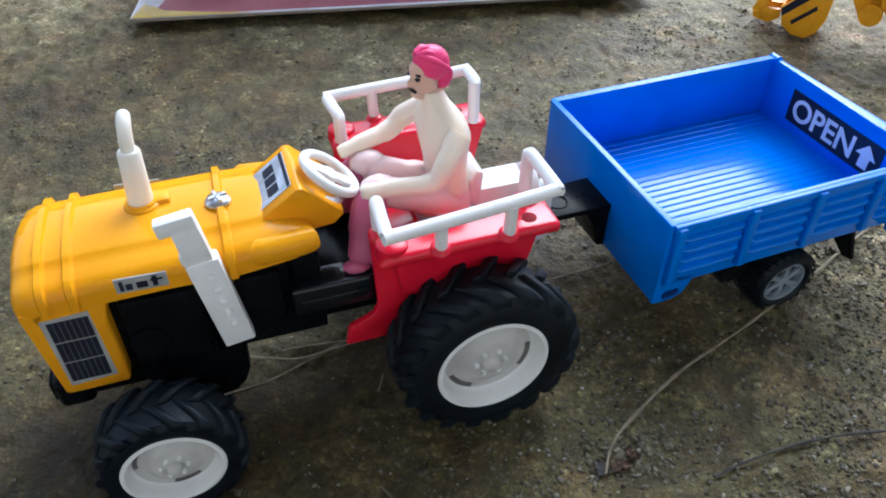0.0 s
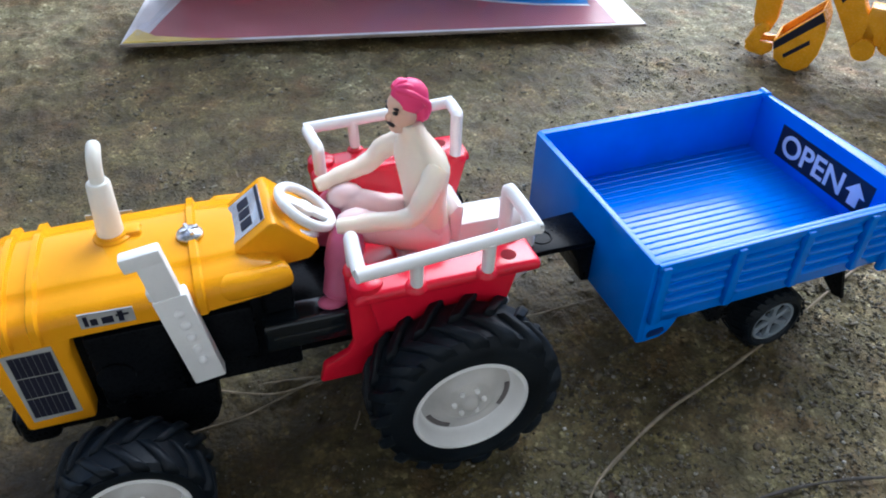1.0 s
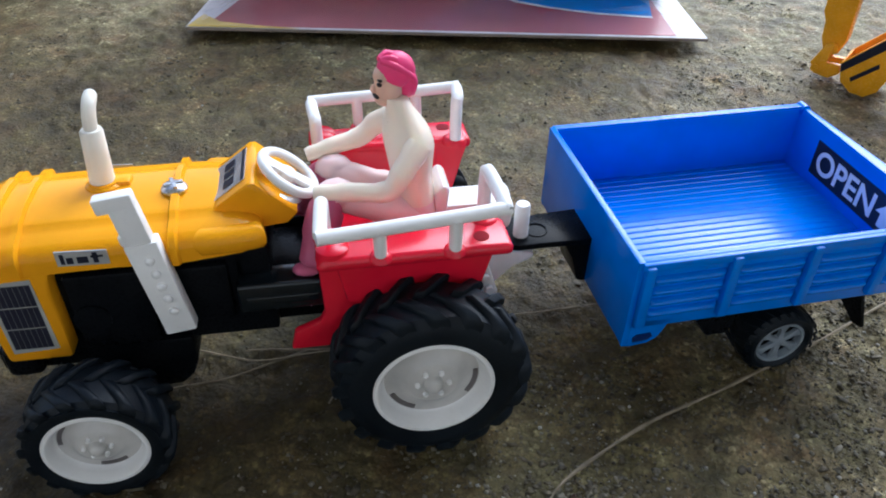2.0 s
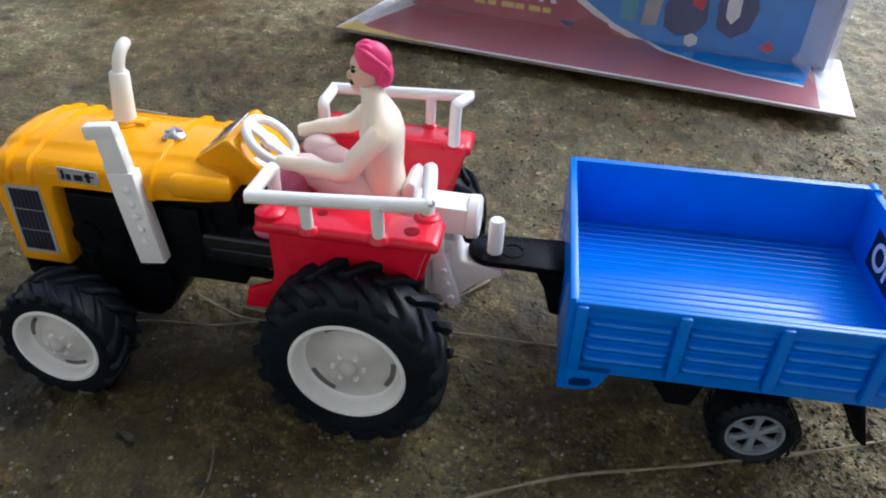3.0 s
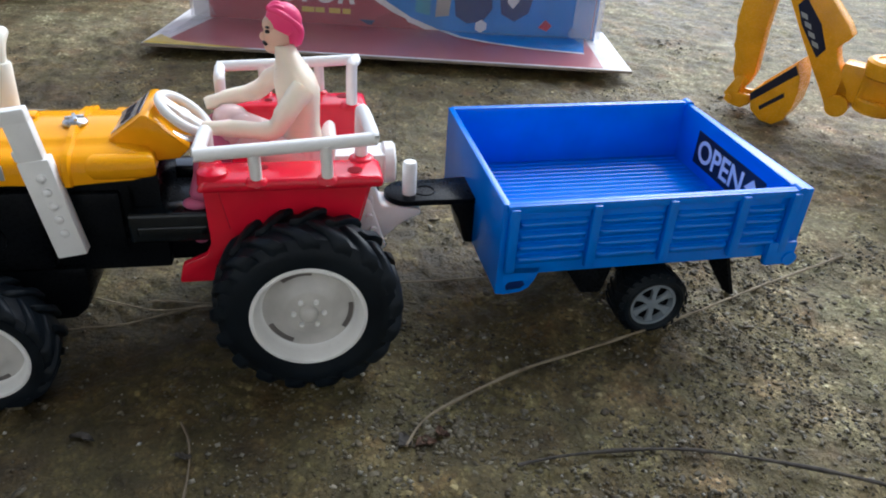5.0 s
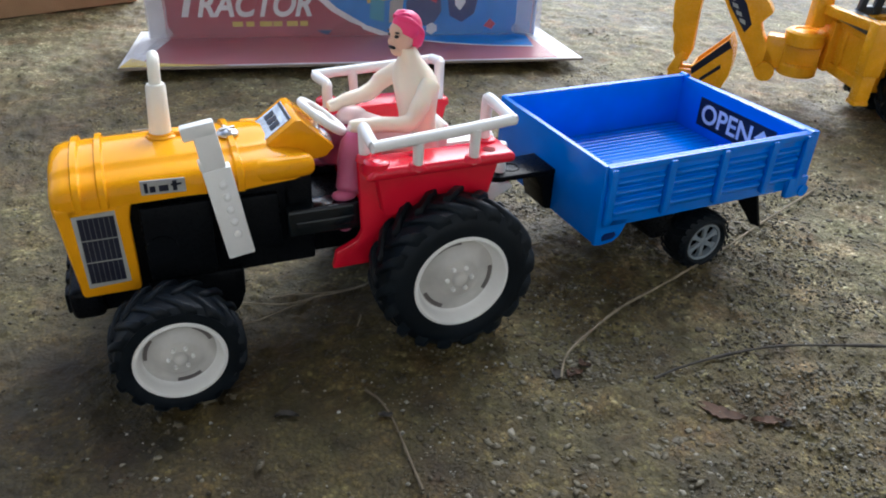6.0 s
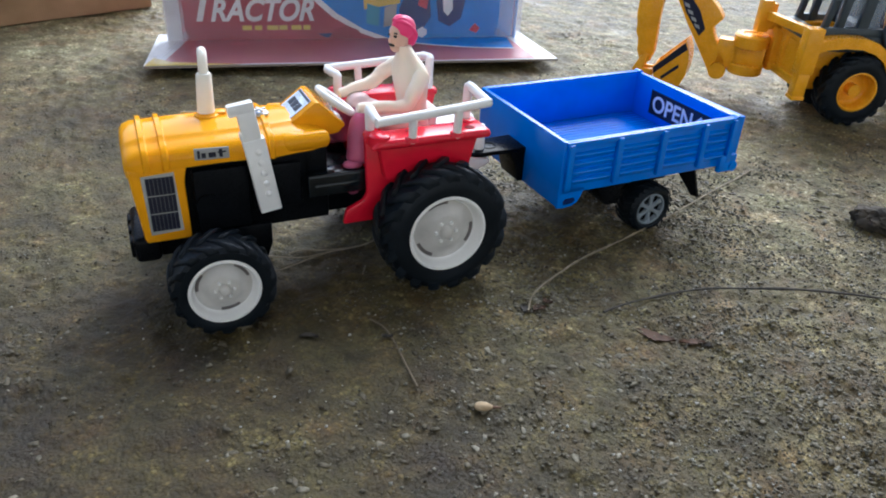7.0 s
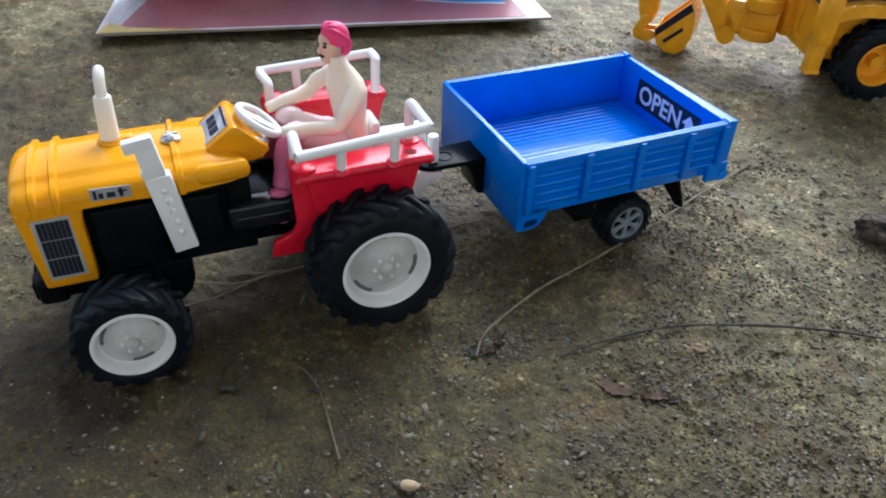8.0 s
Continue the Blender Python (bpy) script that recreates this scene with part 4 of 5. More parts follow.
def build_driver():
    """Seated toy figure: one plain mesh, chest and head turned a little aside."""
    bm = bmesh.new()
    # torso, twisting upwards
    rings = []
    for x, z, a, b, yaw in ((2, 66, 8.0, 12.0, 0), (2.5, 71, 8.6, 12.4, 2), (2.2, 78, 7.4, 11.2, 6), (1.4, 86, 7.0, 10.8, 8), (0.9, 94, 7.8, 12.2, 10), (0.6, 100, 8.2, 13.8, 12),
                            (0.0, 104.5, 7.4, 13.0, 12), (-0.8, 108.2, 5.8, 9.8, 12), (-2.0, 111.4, 4.6, 6.2, 12), (-3.6, 116, 3.9, 4.1, 12)):
        q = radians(yaw)
        ring = []
        for k in range(20):
            u, v = a * math.cos(k * math.tau / 20), b * math.sin(k * math.tau / 20)
            ring.append((x + u * math.cos(q) - v * math.sin(q), 1.5 + u * math.sin(q) + v * math.cos(q), z))
        rings.append(ring)
    loft(bm, rings[:3], mat=4)
    loft(bm, rings[2:])
    # head: skull, jaw, nose, headwrap with folds
    spin = Matrix.Rotation(radians(12), 4, "Z")
    at = Matrix.Translation((-2.4, 3.2, 0.4)) @ spin
    lean = spin @ Matrix.Rotation(radians(24), 4, "Y")

    def lump(c, size, mat=0, turn=spin, sub=3):
        blob(bm, at @ Vector(c), size, turn, mat, sub)
    lump((-3.0, 0, 118.6), (5.0, 4.5, 6.6), 5)
    lump((-4.4, 0, 114.8), (3.7, 3.3, 3.0), 5)
    lump((-8.0, 0, 118.4), (1.5, 1.0, 1.7), 5, sub=2)
    lump((-0.4, 0, 123.8), (6.6, 5.5, 6.2), 1, lean)
    lump((-4.9, 0, 122.6), (3.2, 3.7, 3.7), 5, lean)
    lump((3.0, 0, 119.2), (3.7, 4.6, 5.4), 1)
    for k in range(5):
        a = radians(-60 + 30 * k)
        fold = [(-5.4, 1.2 * math.sin(a), 127.8), (-1.8, 5.1 * math.sin(a), 124.4 + 4.8 * math.cos(a)), (4.4, 4.3 * math.sin(a), 120.0 + 2.6 * math.cos(a)), (4.3, 1.8 * math.sin(a), 115.6)]
        tube(bm, smooth_line([at @ Vector(p) for p in fold], 5), 1.2, 8, mat=1)
    for dy in (-2.6, 2.6):
        lump((-7.0, dy, 120.6), (0.9, 1.2, 0.7), 3, sub=2)
        lump((-6.9, dy * 1.1, 122.2), (0.8, 1.6, 0.4), 3, sub=2)
    lump((-7.6, 0, 115.9), (0.9, 2.7, 0.8), 3, sub=2)
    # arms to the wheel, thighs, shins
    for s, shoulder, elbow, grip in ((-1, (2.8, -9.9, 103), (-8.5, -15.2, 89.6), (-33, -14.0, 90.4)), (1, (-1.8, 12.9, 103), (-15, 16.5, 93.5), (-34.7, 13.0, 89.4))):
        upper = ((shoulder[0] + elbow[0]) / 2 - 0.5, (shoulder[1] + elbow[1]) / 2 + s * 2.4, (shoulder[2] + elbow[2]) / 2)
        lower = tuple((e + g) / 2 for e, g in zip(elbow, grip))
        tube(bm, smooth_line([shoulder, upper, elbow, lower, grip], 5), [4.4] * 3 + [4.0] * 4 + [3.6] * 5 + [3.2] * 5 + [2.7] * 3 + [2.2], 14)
        knee = (-27, 1.5 + s * 7.5, 84.5)
        tube(bm, smooth_line([(3, 1.5 + s * 6.5, 71.5), (-12, 1.5 + s * 7, 78), knee], 6), [6.4] * 6 + [5.6] * 6 + [4.6], 16, mat=4)
        tube(bm, smooth_line([(-24, 1.5 + s * 8, 83.0), (-28.5, 1.5 + s * 10, 81.5), (-32, 1.5 + s * 14, 73), (-35, s * 17.5, 63)], 5), [4.6] * 3 + [5.8] * 3 + [6.5] * 5 + [5.8] * 4 + [4.4], 14, mat=2)
        blob(bm, (-25.5, 1.5 + s * 8.4, 85.2), (7.0, 5.8, 5.2), sub=2, mat=4)
        blob(bm, (-37.5, s * 18.5, 62.8), (5.4, 3.4, 2.4), sub=2, mat=2)
        blob(bm, (-37.5, s * 18.0, 48), (3.0, 2.2, 2.4), sub=2, mat=2)
    ob = part("driver_figure", bm, [SKIN, PINK, ROSE, DARKPAINT, FLUSH, TAN], None, "", sharp=60)
    ob.matrix_world = TRACTOR_POSE @ Matrix.Translation((-0.0020, -0.003, 0))
    return tagged(ob, "pale plastic driver doll with pink headwrap seated on tractor", "toy figure")


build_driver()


# ---- toy trailer ----
def build_trailer():
    t = thing("toy_trailer", pose(0.1315, 0.0043, -0.0006, -0.8, 0, 2.3), "blue plastic two-wheeled toy trailer with ribbed sides hitched to tractor", "toy trailer")
    L, W, top, low = 61.5, 47.6, 69.6, 41.5
    bm = bmesh.new()
    box(bm, -L, L - 1, -W + 1, W - 1, 38.5, 41, 0.4)
    part("bed", bm, BLUE, t)
    for k in range(23):
        y = -42 + 3.82 * k
        bm = bmesh.new()
        tube(bm, [(-L + 3, y, 40.6), (L - 4, y, 40.6)], 0.75, 8)
        part("bed_rib", bm, BLUE, t)
    bm = bmesh.new()
    box(bm, -L - 1, -L + 1.8, -W - 0.2, W + 0.2, 30.5, top, 0.5, 2)
    part("front_wall", bm, BLUE, t)
    for s in (-1, 1):
        bm = bmesh.new()
        a, b = sorted((s * W, s * (W - 2.2)))
        box(bm, -L + 1, L - 1, a, b, 38.2, top, 0.5, 2)
        # corner feet
        prism(bm, [(-L - 0.9, 29.6), (-L + 3, 29.0), (-L + 9.5, 29.6), (-L + 13, 31.6), (-L + 15, 35.0), (-L + 17.5, 41.5), (-L - 0.9, 42.5)], a, b, "y", 0.7)
        wall = part("side_wall", bm, BLUE, t)
        out = s * W
        for x in (-L + 3.2, -26.0, 5.2, 36.0, L - 3.0):
            bm = bmesh.new()
            box(bm, x - 2.0, x + 2.0, min(out, out + s * 2.9), max(out, out + s * 2.9), low - 0.6, top - 1.2, 0.8)
            part("stake", bm, BLUE, wall)
        bm = bmesh.new()
        box(bm, -L + 0.6, L - 1.2, min(out - s * 0.4, out + s * 1.7), max(out - s * 0.4, out + s * 1.7), top - 3.4, top - 0.15, 0.5)
        part("top_band", bm, BLUE, wall)
        # stepped slats between the stakes, each with a sharp upper edge, under a flat top band
        for x0, x1 in ((-L + 5.6, -28.2), (-23.8, 3.0), (7.4, 33.8), (38.2, L - 6.0)):
            for k in range(4):
                z = 45.0 + 5.1 * k
                rings = []
                for x, grow in ((x0, 0.1), (x0 + 0.9, 0.8), (x0 + 2.2, 1.0), (x1 - 2.2, 1.0), (x1 - 0.9, 0.8), (x1, 0.1)):
                    rings.append([(x, out + s * (grow * d - 0.25), z + e) for d, e in ((-0.4, -2.5), (0.6, -1.6), (1.9, 0.1), (2.5, 0.8), (2.5, 1.3), (1.9, 1.8), (0.8, 2.3), (-0.4, 2.55))])
                bm = bmesh.new()
                loft(bm, rings)
                part("side_rib", bm, BLUE, wall, sharp=60)
        bm = bmesh.new()
        box(bm, L - 9, L + (4.6 if s < 0 else 0), min(out - s * 1, out + s * 2.6), max(out - s * 1, out + s * 2.6), 34.5, 46, 1.4)
        tube(bm, [(L + (2 if s < 0 else -3.5), out - s * 2, 38), (L + (2 if s < 0 else -3.5), out + s * 3.2, 38)], 3.2, 16)
        part("hinge_lug", bm, BLUE, wall)
        # dark plate paints the shade inside the foot's slot
        bm = bmesh.new()
        prism(bm, [(-L + 3.4, 31.4), (-L + 9.2, 31.8), (-L + 11.0, 33.4), (-L + 10.0, 35.2), (-L + 4.4, 35.0), (-L + 3.0, 33.6)], out - 0.4, out + 0.4, "y", 0.25)
        part("peg_slot_shade", bm, DEEPBLUE, wall, "dark blue plate painting the shade of the foot slot")
    bm = bmesh.new()
    prism(bm, [(L - 2.6, -W - 0.4), (L + 5.2, -W - 0.4), (L + 0.2, W - 0.6), (L - 2.6, W - 0.6)], 39, top - 0.3, "z", 0.7)
    gate = part("tailgate", bm, BLUE, t)
    for s in (-1, 1):
        bm = bmesh.new()
        tube(bm, [(L - 1, s * (W - 3.5), top - 1.6), (L - 1, s * (W + 1.6), top - 1.6)], 2.4, 16)
        part("gate_pin", bm, BLUE, gate)
    # sign on the inner face of the tailgate
    sx = L - 2.75
    bm = bmesh.new()
    box(bm, sx - 0.12, sx + 0.3, -29.5, 27.5, 46.0, 62.2, 0)
    sign = part("sign", bm, BLACKSTICK, t, "black sign with white word OPEN and arrow")
    cu = bpy.data.curves.new("sign_text", "FONT")
    cu.body, cu.size, cu.extrude = "OPEN", 0.0165, 0.0001
    cu.offset = 0.0003
    cu.align_x, cu.align_y = "LEFT", "BOTTOM"
    tmp = new("sign_text", cu)
    me = bpy.data.meshes.new_from_object(tmp.evaluated_get(bpy.context.evaluated_depsgraph_get()))
    bpy.data.objects.remove(tmp)
    xs = [v.co.x for v in me.vertices]
    ys = [v.co.y for v in me.vertices]
    w, h = max(xs) - min(xs), max(ys) - min(ys)
    me.transform(Matrix.Translation((-min(xs), -min(ys), 0)))
    me.transform(Matrix.Diagonal((0.0385 / w, 0.0112 / h, 1, 1)))
    # reads from -x: right is -y
    me.transform(Matrix(((0, 0, -1, 0), (-1, 0, 0, 0), (0, 1, 0, 0), (0, 0, 0, 1))))
    me.transform(Matrix.Translation(((sx - 0.2) / 1000, 0.0245, 0.0485)))
    me.materials.append(WHITESTICK)
    ob = new("lettering", me)
    ob.parent = sign
    bm = bmesh.new()
    arrow = [(-18.8, 48.4), (-18.8, 54.0), (-15.8, 54.0), (-21.4, 59.9), (-27.0, 54.0), (-24.0, 54.0), (-24.0, 48.4)]
    prism(bm, arrow, sx - 0.35, sx - 0.15, "x")
    part("arrow", bm, WHITESTICK, sign)
    bm = bmesh.new()
    lathe(bm, [(2.6, 0), (2.6, 0.35), (2.1, 0.5), (1.7, 0.25), (0.1, 0.2)], 24, Matrix.Translation((-L + 12.5, 39.0, 41.0)))
    part("mould_mark", bm, BLUE, t, "round moulding mark on the bed")
    # black chassis, drawbar, flaps
    bm = bmesh.new()
    box(bm, -40, 50, -20, 20, 31, 38.4, 1)
    frame_part = part("chassis", bm, BLACK, t)
    bm = bmesh.new()
    box(bm, -10, 34, -36, 36, 32, 38.3, 1)
    part("cross_beam", bm, BLACK, frame_part)
    for y0 in (-30, 26):
        bm = bmesh.new()
        prism(bm, [(-16, 38), (-8, 26), (30, 26), (44, 38)], y0, y0 + 4, "y", 0.8)
        part("spring", bm, BLACK, frame_part)
    bm = bmesh.new()
    tube(bm, [(9.6, -42, 15.3), (9.6, 42, 15.3)], 2.4, 12)
    box(bm, 5, 18, -26, 26, 14, 32, 1.2)
    part("axle", bm, BLACK, frame_part)
    bm = bmesh.new()
    prism(bm, [(-34, 38.4), (-10, 38.4), (-14, 22), (-23, 22)], -42, 42, "y", 1.2)
    part("hanger", bm, BLACK, frame_part)
    bm = bmesh.new()
    outline = [(-60, -10.5), (-60, 10.5), (-82, 9.5)] + [(-90 - 9.5 * math.cos(a), 9.5 * math.sin(a)) for a in np.linspace(1.4, -1.4, 11)] + [(-82, -9.5)]
    prism(bm, outline, 49.5, 52.2, "z", 0.5)
    prism(bm, [(-73, 49.8), (-61.8, 49.8), (-61.8, 30), (-66, 31), (-69, 42)], -10, 10, "y", 0.8)
    bar = part("drawbar", bm, BLACK, t, "flat black drawbar with round eye")
    bm = bmesh.new()
    ring = [(-82.5 + 4.2 * math.cos(a), -1 + 4.2 * math.sin(a), 52.2) for a in np.linspace(0, math.tau, 31)]
    tube(bm, ring, 0.45, 8)
    part("drawbar_ring", bm, BLACK, bar)
    for s in (-1, 1):
        bm = bmesh.new()
        loft(bm, [[(32 + d, s * 31, 38.4), (38 + d, s * 44, 38.4), (45 + d, s * 45.2, 17.6), (43.4 + d, s * 41.5, 17.6)] for d in (0, 1.6)])
        part("mud_flap", bm, BLACK, t)
        wheel(t, 9.6, s * 38.0, 15.3, 15.7, 10.0, 15, SILVER, (24, 0.4, 1.2), spokes=6, label="grey six-spoke trailer wheel")
    return t


build_trailer()


# ---- blister pack standing behind ----
def print_material():
    """Printed card: rose red below, blue above a white sweep, with a purple edge."""
    m, n, l, p = material("printed_card")
    at = coords(n, l)
    sep = n.new("ShaderNodeSeparateXYZ")
    l.new(at, sep.inputs[0])
    f = node(n, "ShaderNodeTexNoise", Scale=18.0, Detail=3.0)
    l.new(at, f.inputs["Vector"])
    r = ramp(n, [(0.35, (0.37, 0.05, 0.065)), (0.7, (0.46, 0.08, 0.10))])
    l.new(f.outputs["Fac"], r.inputs[0])
    l.new(r.outputs[0], p.inputs["Base Color"])
    p.inputs["Roughness"].default_value = 0.3
    return m


ROSECARD = print_material()
MAROON = plastic("maroon_print", (0.30, 0.035, 0.05), 0.3, dust=0.08)
NAVY = plastic("navy_print", (0.012, 0.04, 0.15), 0.3, dust=0.06)
BLUECARD = plastic("blue_print", (0.010, 0.23, 0.68), 0.3, dust=0.06)
YELLOWPRINT = plastic("yellow_print", (0.70, 0.52, 0.10), 0.35, dust=0.08)
GREENPRINT = plastic("teal_print", (0.05, 0.35, 0.50), 0.35, dust=0.05)
REDPRINT = plastic("red_print", (0.55, 0.03, 0.05), 0.35, dust=0.05)


def build_pack():
    yaw = math.degrees(math.atan2(0.2624 - 0.3307, 0.2553 + 0.1223))
    t = thing("blister_pack", pose(-0.1223, 0.3307, 0, 0, 0, yaw), "clear plastic toy package on printed red and blue card", "packaging")
    LEN, DEEP, TALL = 383.0, 95.0, 180.0
    # tray floor, front edge lifted off the ground
    bm = bmesh.new()
    prism(bm, [(-5, 9.0), (DEEP + 30, 1.2), (DEEP + 30, 2.2), (-5, 10.2)], 0, LEN, "x")
    part("tray_board", bm, CARD_WHITE, t, "white card board with lifted front edge")
    bm = bmesh.new()
    prism(bm, [(-5.5, 8.6), (-4.3, 8.6), (-4.3, 10.5), (-5.3, 10.3)], 0.2, LEN - 0.2, "x")
    part("raw_edge", bm, CARD_BACK, t, "rough brown cut edge of the card")

    def floor_z(v):
        return 9.9 - 0.0615 * v

    def floor_patch(name, pts, mat, lift, label=""):
        bm = bmesh.new()
        vs = [bm.verts.new((u, v, floor_z(v) + lift)) for u, v in pts]
        ws = [bm.verts.new((u, v, floor_z(v) + lift - 0.15)) for u, v in pts]
        bm.faces.new(vs)
        bm.faces.new(ws[::-1])
        for i in range(len(pts)):
            j = (i + 1) % len(pts)
            bm.faces.new((vs[i], ws[i], ws[j], vs[j]))
        return part(name, bm, mat, t, label)
    floor_patch("floor_print", [(14, 0.6), (LEN - 22, 0.2), (LEN - 22, DEEP), (30, DEEP)], ROSECARD, 0.3, "rose red printed floor")
    floor_patch("corner_print", [(1, -3), (84, -3), (52, 2), (22, 9), (6, 25)], YELLOWPRINT, 0.5, "yellow printed corner")
    sweep = [(235, DEEP - 2), (250, 74), (275, 60), (310, 48), (352, 42)]
    floor_patch("blue_print", sweep + [(360, DEEP - 2)], BLUECARD, 0.6, "blue printed corner under a white sweep")
    floor_patch("white_sweep", sweep + [(352, 38), (310, 44), (274, 56), (247, 70), (229, DEEP - 2)], WHITESTICK, 0.8)
    # upright printed panel
    y = DEEP
    bm = bmesh.new()
    box(bm, 26, LEN - 16, y, y + 1.5, 2, TALL, 0.2)
    panel = part("back_panel", bm, ROSECARD, t, "upright rose red printed panel")

    def panel_patch(name, pts, mat, lift, label=""):
        bm = bmesh.new()
        prism(bm, pts, y - lift - 0.15, y - lift, "y")
        return part(name, bm, mat, panel, label)
    curve = [(232, 4), (205, 14), (178, 30), (150, 55), (128, 90), (115, 130), (108, TALL)]
    panel_patch("blue_print", [(LEN - 17, 4)] + curve + [(LEN - 17, TALL)], BLUECARD, 0.2, "blue printed field")
    panel_patch("white_sweep", curve + [(u - 5, v - 3) for u, v in curve[::-1]], WHITESTICK, 0.4)
    for name, mat, lift, pts in (
            ("picture", YELLOWPRINT, 0.5, [(206, 34), (243, 40), (243, 62), (224, 70), (204, 58)]),
            ("picture", GREENPRINT, 0.7, [(208, 20), (221, 17), (222, 36), (209, 40)]),
            ("picture", GREYSTICK, 0.7, [(226, 16), (238, 18), (240, 40), (227, 36)]),
            ("picture", NAVY, 0.6, [(244, 18), (254, 12), (268, 14), (276, 26), (274, 46), (262, 56), (248, 48), (242, 34)]),
            ("picture", REDPRINT, 0.8, [(262, 38), (271, 34), (275, 58), (282, 84), (272, 86), (265, 60)]),
            ("picture", NAVY, 0.65, [(284, 22), (296, 16), (308, 24), (312, 42), (304, 60), (290, 58), (281, 42)]),
            ("picture", WHITESTICK, 0.9, [(289, 32), (294, 27), (299, 34), (298, 50), (292, 54), (288, 44)]),
            ("picture", WHITESTICK, 0.9, [(262, 7), (267, 4.5), (272, 8), (272, 13), (267, 16), (262, 13)]),
            ("picture", GREENPRINT, 0.6, [(306, 60), (340, 56), (342, 70), (318, 78), (304, 72)]),
            ("picture", REDPRINT, 0.6, [(318, 12), (326, 9), (330, 14), (324, 19)]),
            ("picture", WHITESTICK, 0.6, [(186, 62), (214, 68), (214, 70.5), (186, 65)]),
            ("picture", MAROON, 0.6, [(168, 4), (176, 14), (188, 18), (200, 13), (206, 4)]),
            ("picture", NAVY, 0.55, [(158, 10), (166, 6), (182, 5), (176, 10)])):
        panel_patch(name, pts, mat, lift)
    # lettering
    def word(text, u, z, wide, high, label):
        cu = bpy.data.curves.new("panel_text", "FONT")
        cu.body, cu.size, cu.shear, cu.extrude, cu.offset = text, 0.03, 0.3, 0.0001, 0.0009
        tmp = new("panel_text", cu)
        me = bpy.data.meshes.new_from_object(tmp.evaluated_get(bpy.context.evaluated_depsgraph_get()))
        bpy.data.objects.remove(tmp)
        xs = [v.co.x for v in me.vertices]
        ys = [v.co.y for v in me.vertices]
        me.transform(Matrix.Translation((-min(xs), -min(ys), 0)))
        me.transform(Matrix.Diagonal((wide / (max(xs) - min(xs)), high / (max(ys) - min(ys)), 1, 1)))
        me.transform(Matrix.Rotation(radians(90), 4, "X"))
        me.transform(Matrix.Translation((u, (y - 0.6) / 1000, z)))
        me.materials.append(WHITESTICK)
        ob = new("lettering", me)
        ob.parent = panel
        tagged(ob, label)
    word("T", 0.0385, 0.0230, 0.025, 0.0300, "tall white slanted letter T")
    word("RACTOR", 0.0545, 0.0225, 0.1010, 0.0225, "white slanted letters RACTOR")
    for k, w in enumerate((9, 7, 11, 8, 10, 7)):
        x = 84 + 12 * k
        bm = bmesh.new()
        box(bm, x, x + w, y - 0.5, y - 0.3, 14, 18.5, 0)
        part("small_print", bm, YELLOWPRINT, panel, "faint yellow bar of small print")
    # side card, clear cover
    bm = bmesh.new()
    box(bm, LEN - 16, LEN - 14.5, y - 6, y + 60, 2, TALL, 0.2)
    part("side_panel", bm, BLUECARD, t)
    bm = bmesh.new()
    box(bm, 12, 26, y + 1, y + 2.2, 2, TALL, 0.2)
    part("margin_panel", bm, CARD_WHITE, t)
    bm = bmesh.new()
    ring0 = [(2, -1), (LEN - 2, -1), (LEN - 6, y + 24), (6, y + 24)]
    ring1 = [(12, y - 8), (LEN - 10, y - 8), (LEN - 10, y + 26), (12, y + 26)]
    rings = [[(u, v, floor_z(v) + 1.2) for u, v in ring0], [(u, v, 5.0) for u, v in ring1], [(u, v, TALL) for u, v in ring1]]
    loft(bm, rings, cap=False)
    bmesh.ops.subdivide_edges(bm, edges=bm.edges, cuts=9, use_grid_fill=True)
    for v in bm.verts:
        q = v.co
        v.co += Vector((0.6, 1.6, 0.8)) * noise.noise(Vector((q.x * 0.035, q.y * 0.06, q.z * 0.06)))
        if q.y < y + 4 and q.z > 3:
            v.co.y -= 0.8 * abs(noise.noise(Vector((q.x * 0.12, 3.0, q.z * 0.1))))
    part("clear_cover", bm, CLEAR, t, "clear crumpled plastic blister cover", sharp=180)
    # bent cover edges; the pale colour paints in a reflected veil
    for u0, u1 in ((12.5, 30), (LEN - 36, LEN - 10.5)):
        bm = bmesh.new()
        box(bm, u0, u1, y - 10.2, y - 9.2, 7, TALL, 0.4)
        part("cover_edge", bm, FOLD_GLARE, t, "bent edge of the clear cover with a reflected veil in its colour")
    # folded clear corners; their pale colour paints the glint on them
    for u0, u1, d in ((8, 34, 1), (LEN - 8, LEN - 40, -1)):
        bm = bmesh.new()
        loft(bm, [[(u0, 8, floor_z(8) + 1.4), (u0 + d * 3, 7, floor_z(7) + 2.0), (u1, y - 10, 9.5), (u1 - d * 5, y - 9, 8.2)],
                  [(u0 - d * 2, 30, floor_z(30) + 1.6), (u0 + d * 6, 34, floor_z(34) + 2.6), (u1 - d * 3, y - 7, 16), (u1 - d * 9, y - 7, 14)]], cap=False, closed=False)
        part("cover_fold_glint", bm, FOLD_GLARE, t, "crumpled fold of clear plastic with its glint in the colour")
    return t


build_pack()


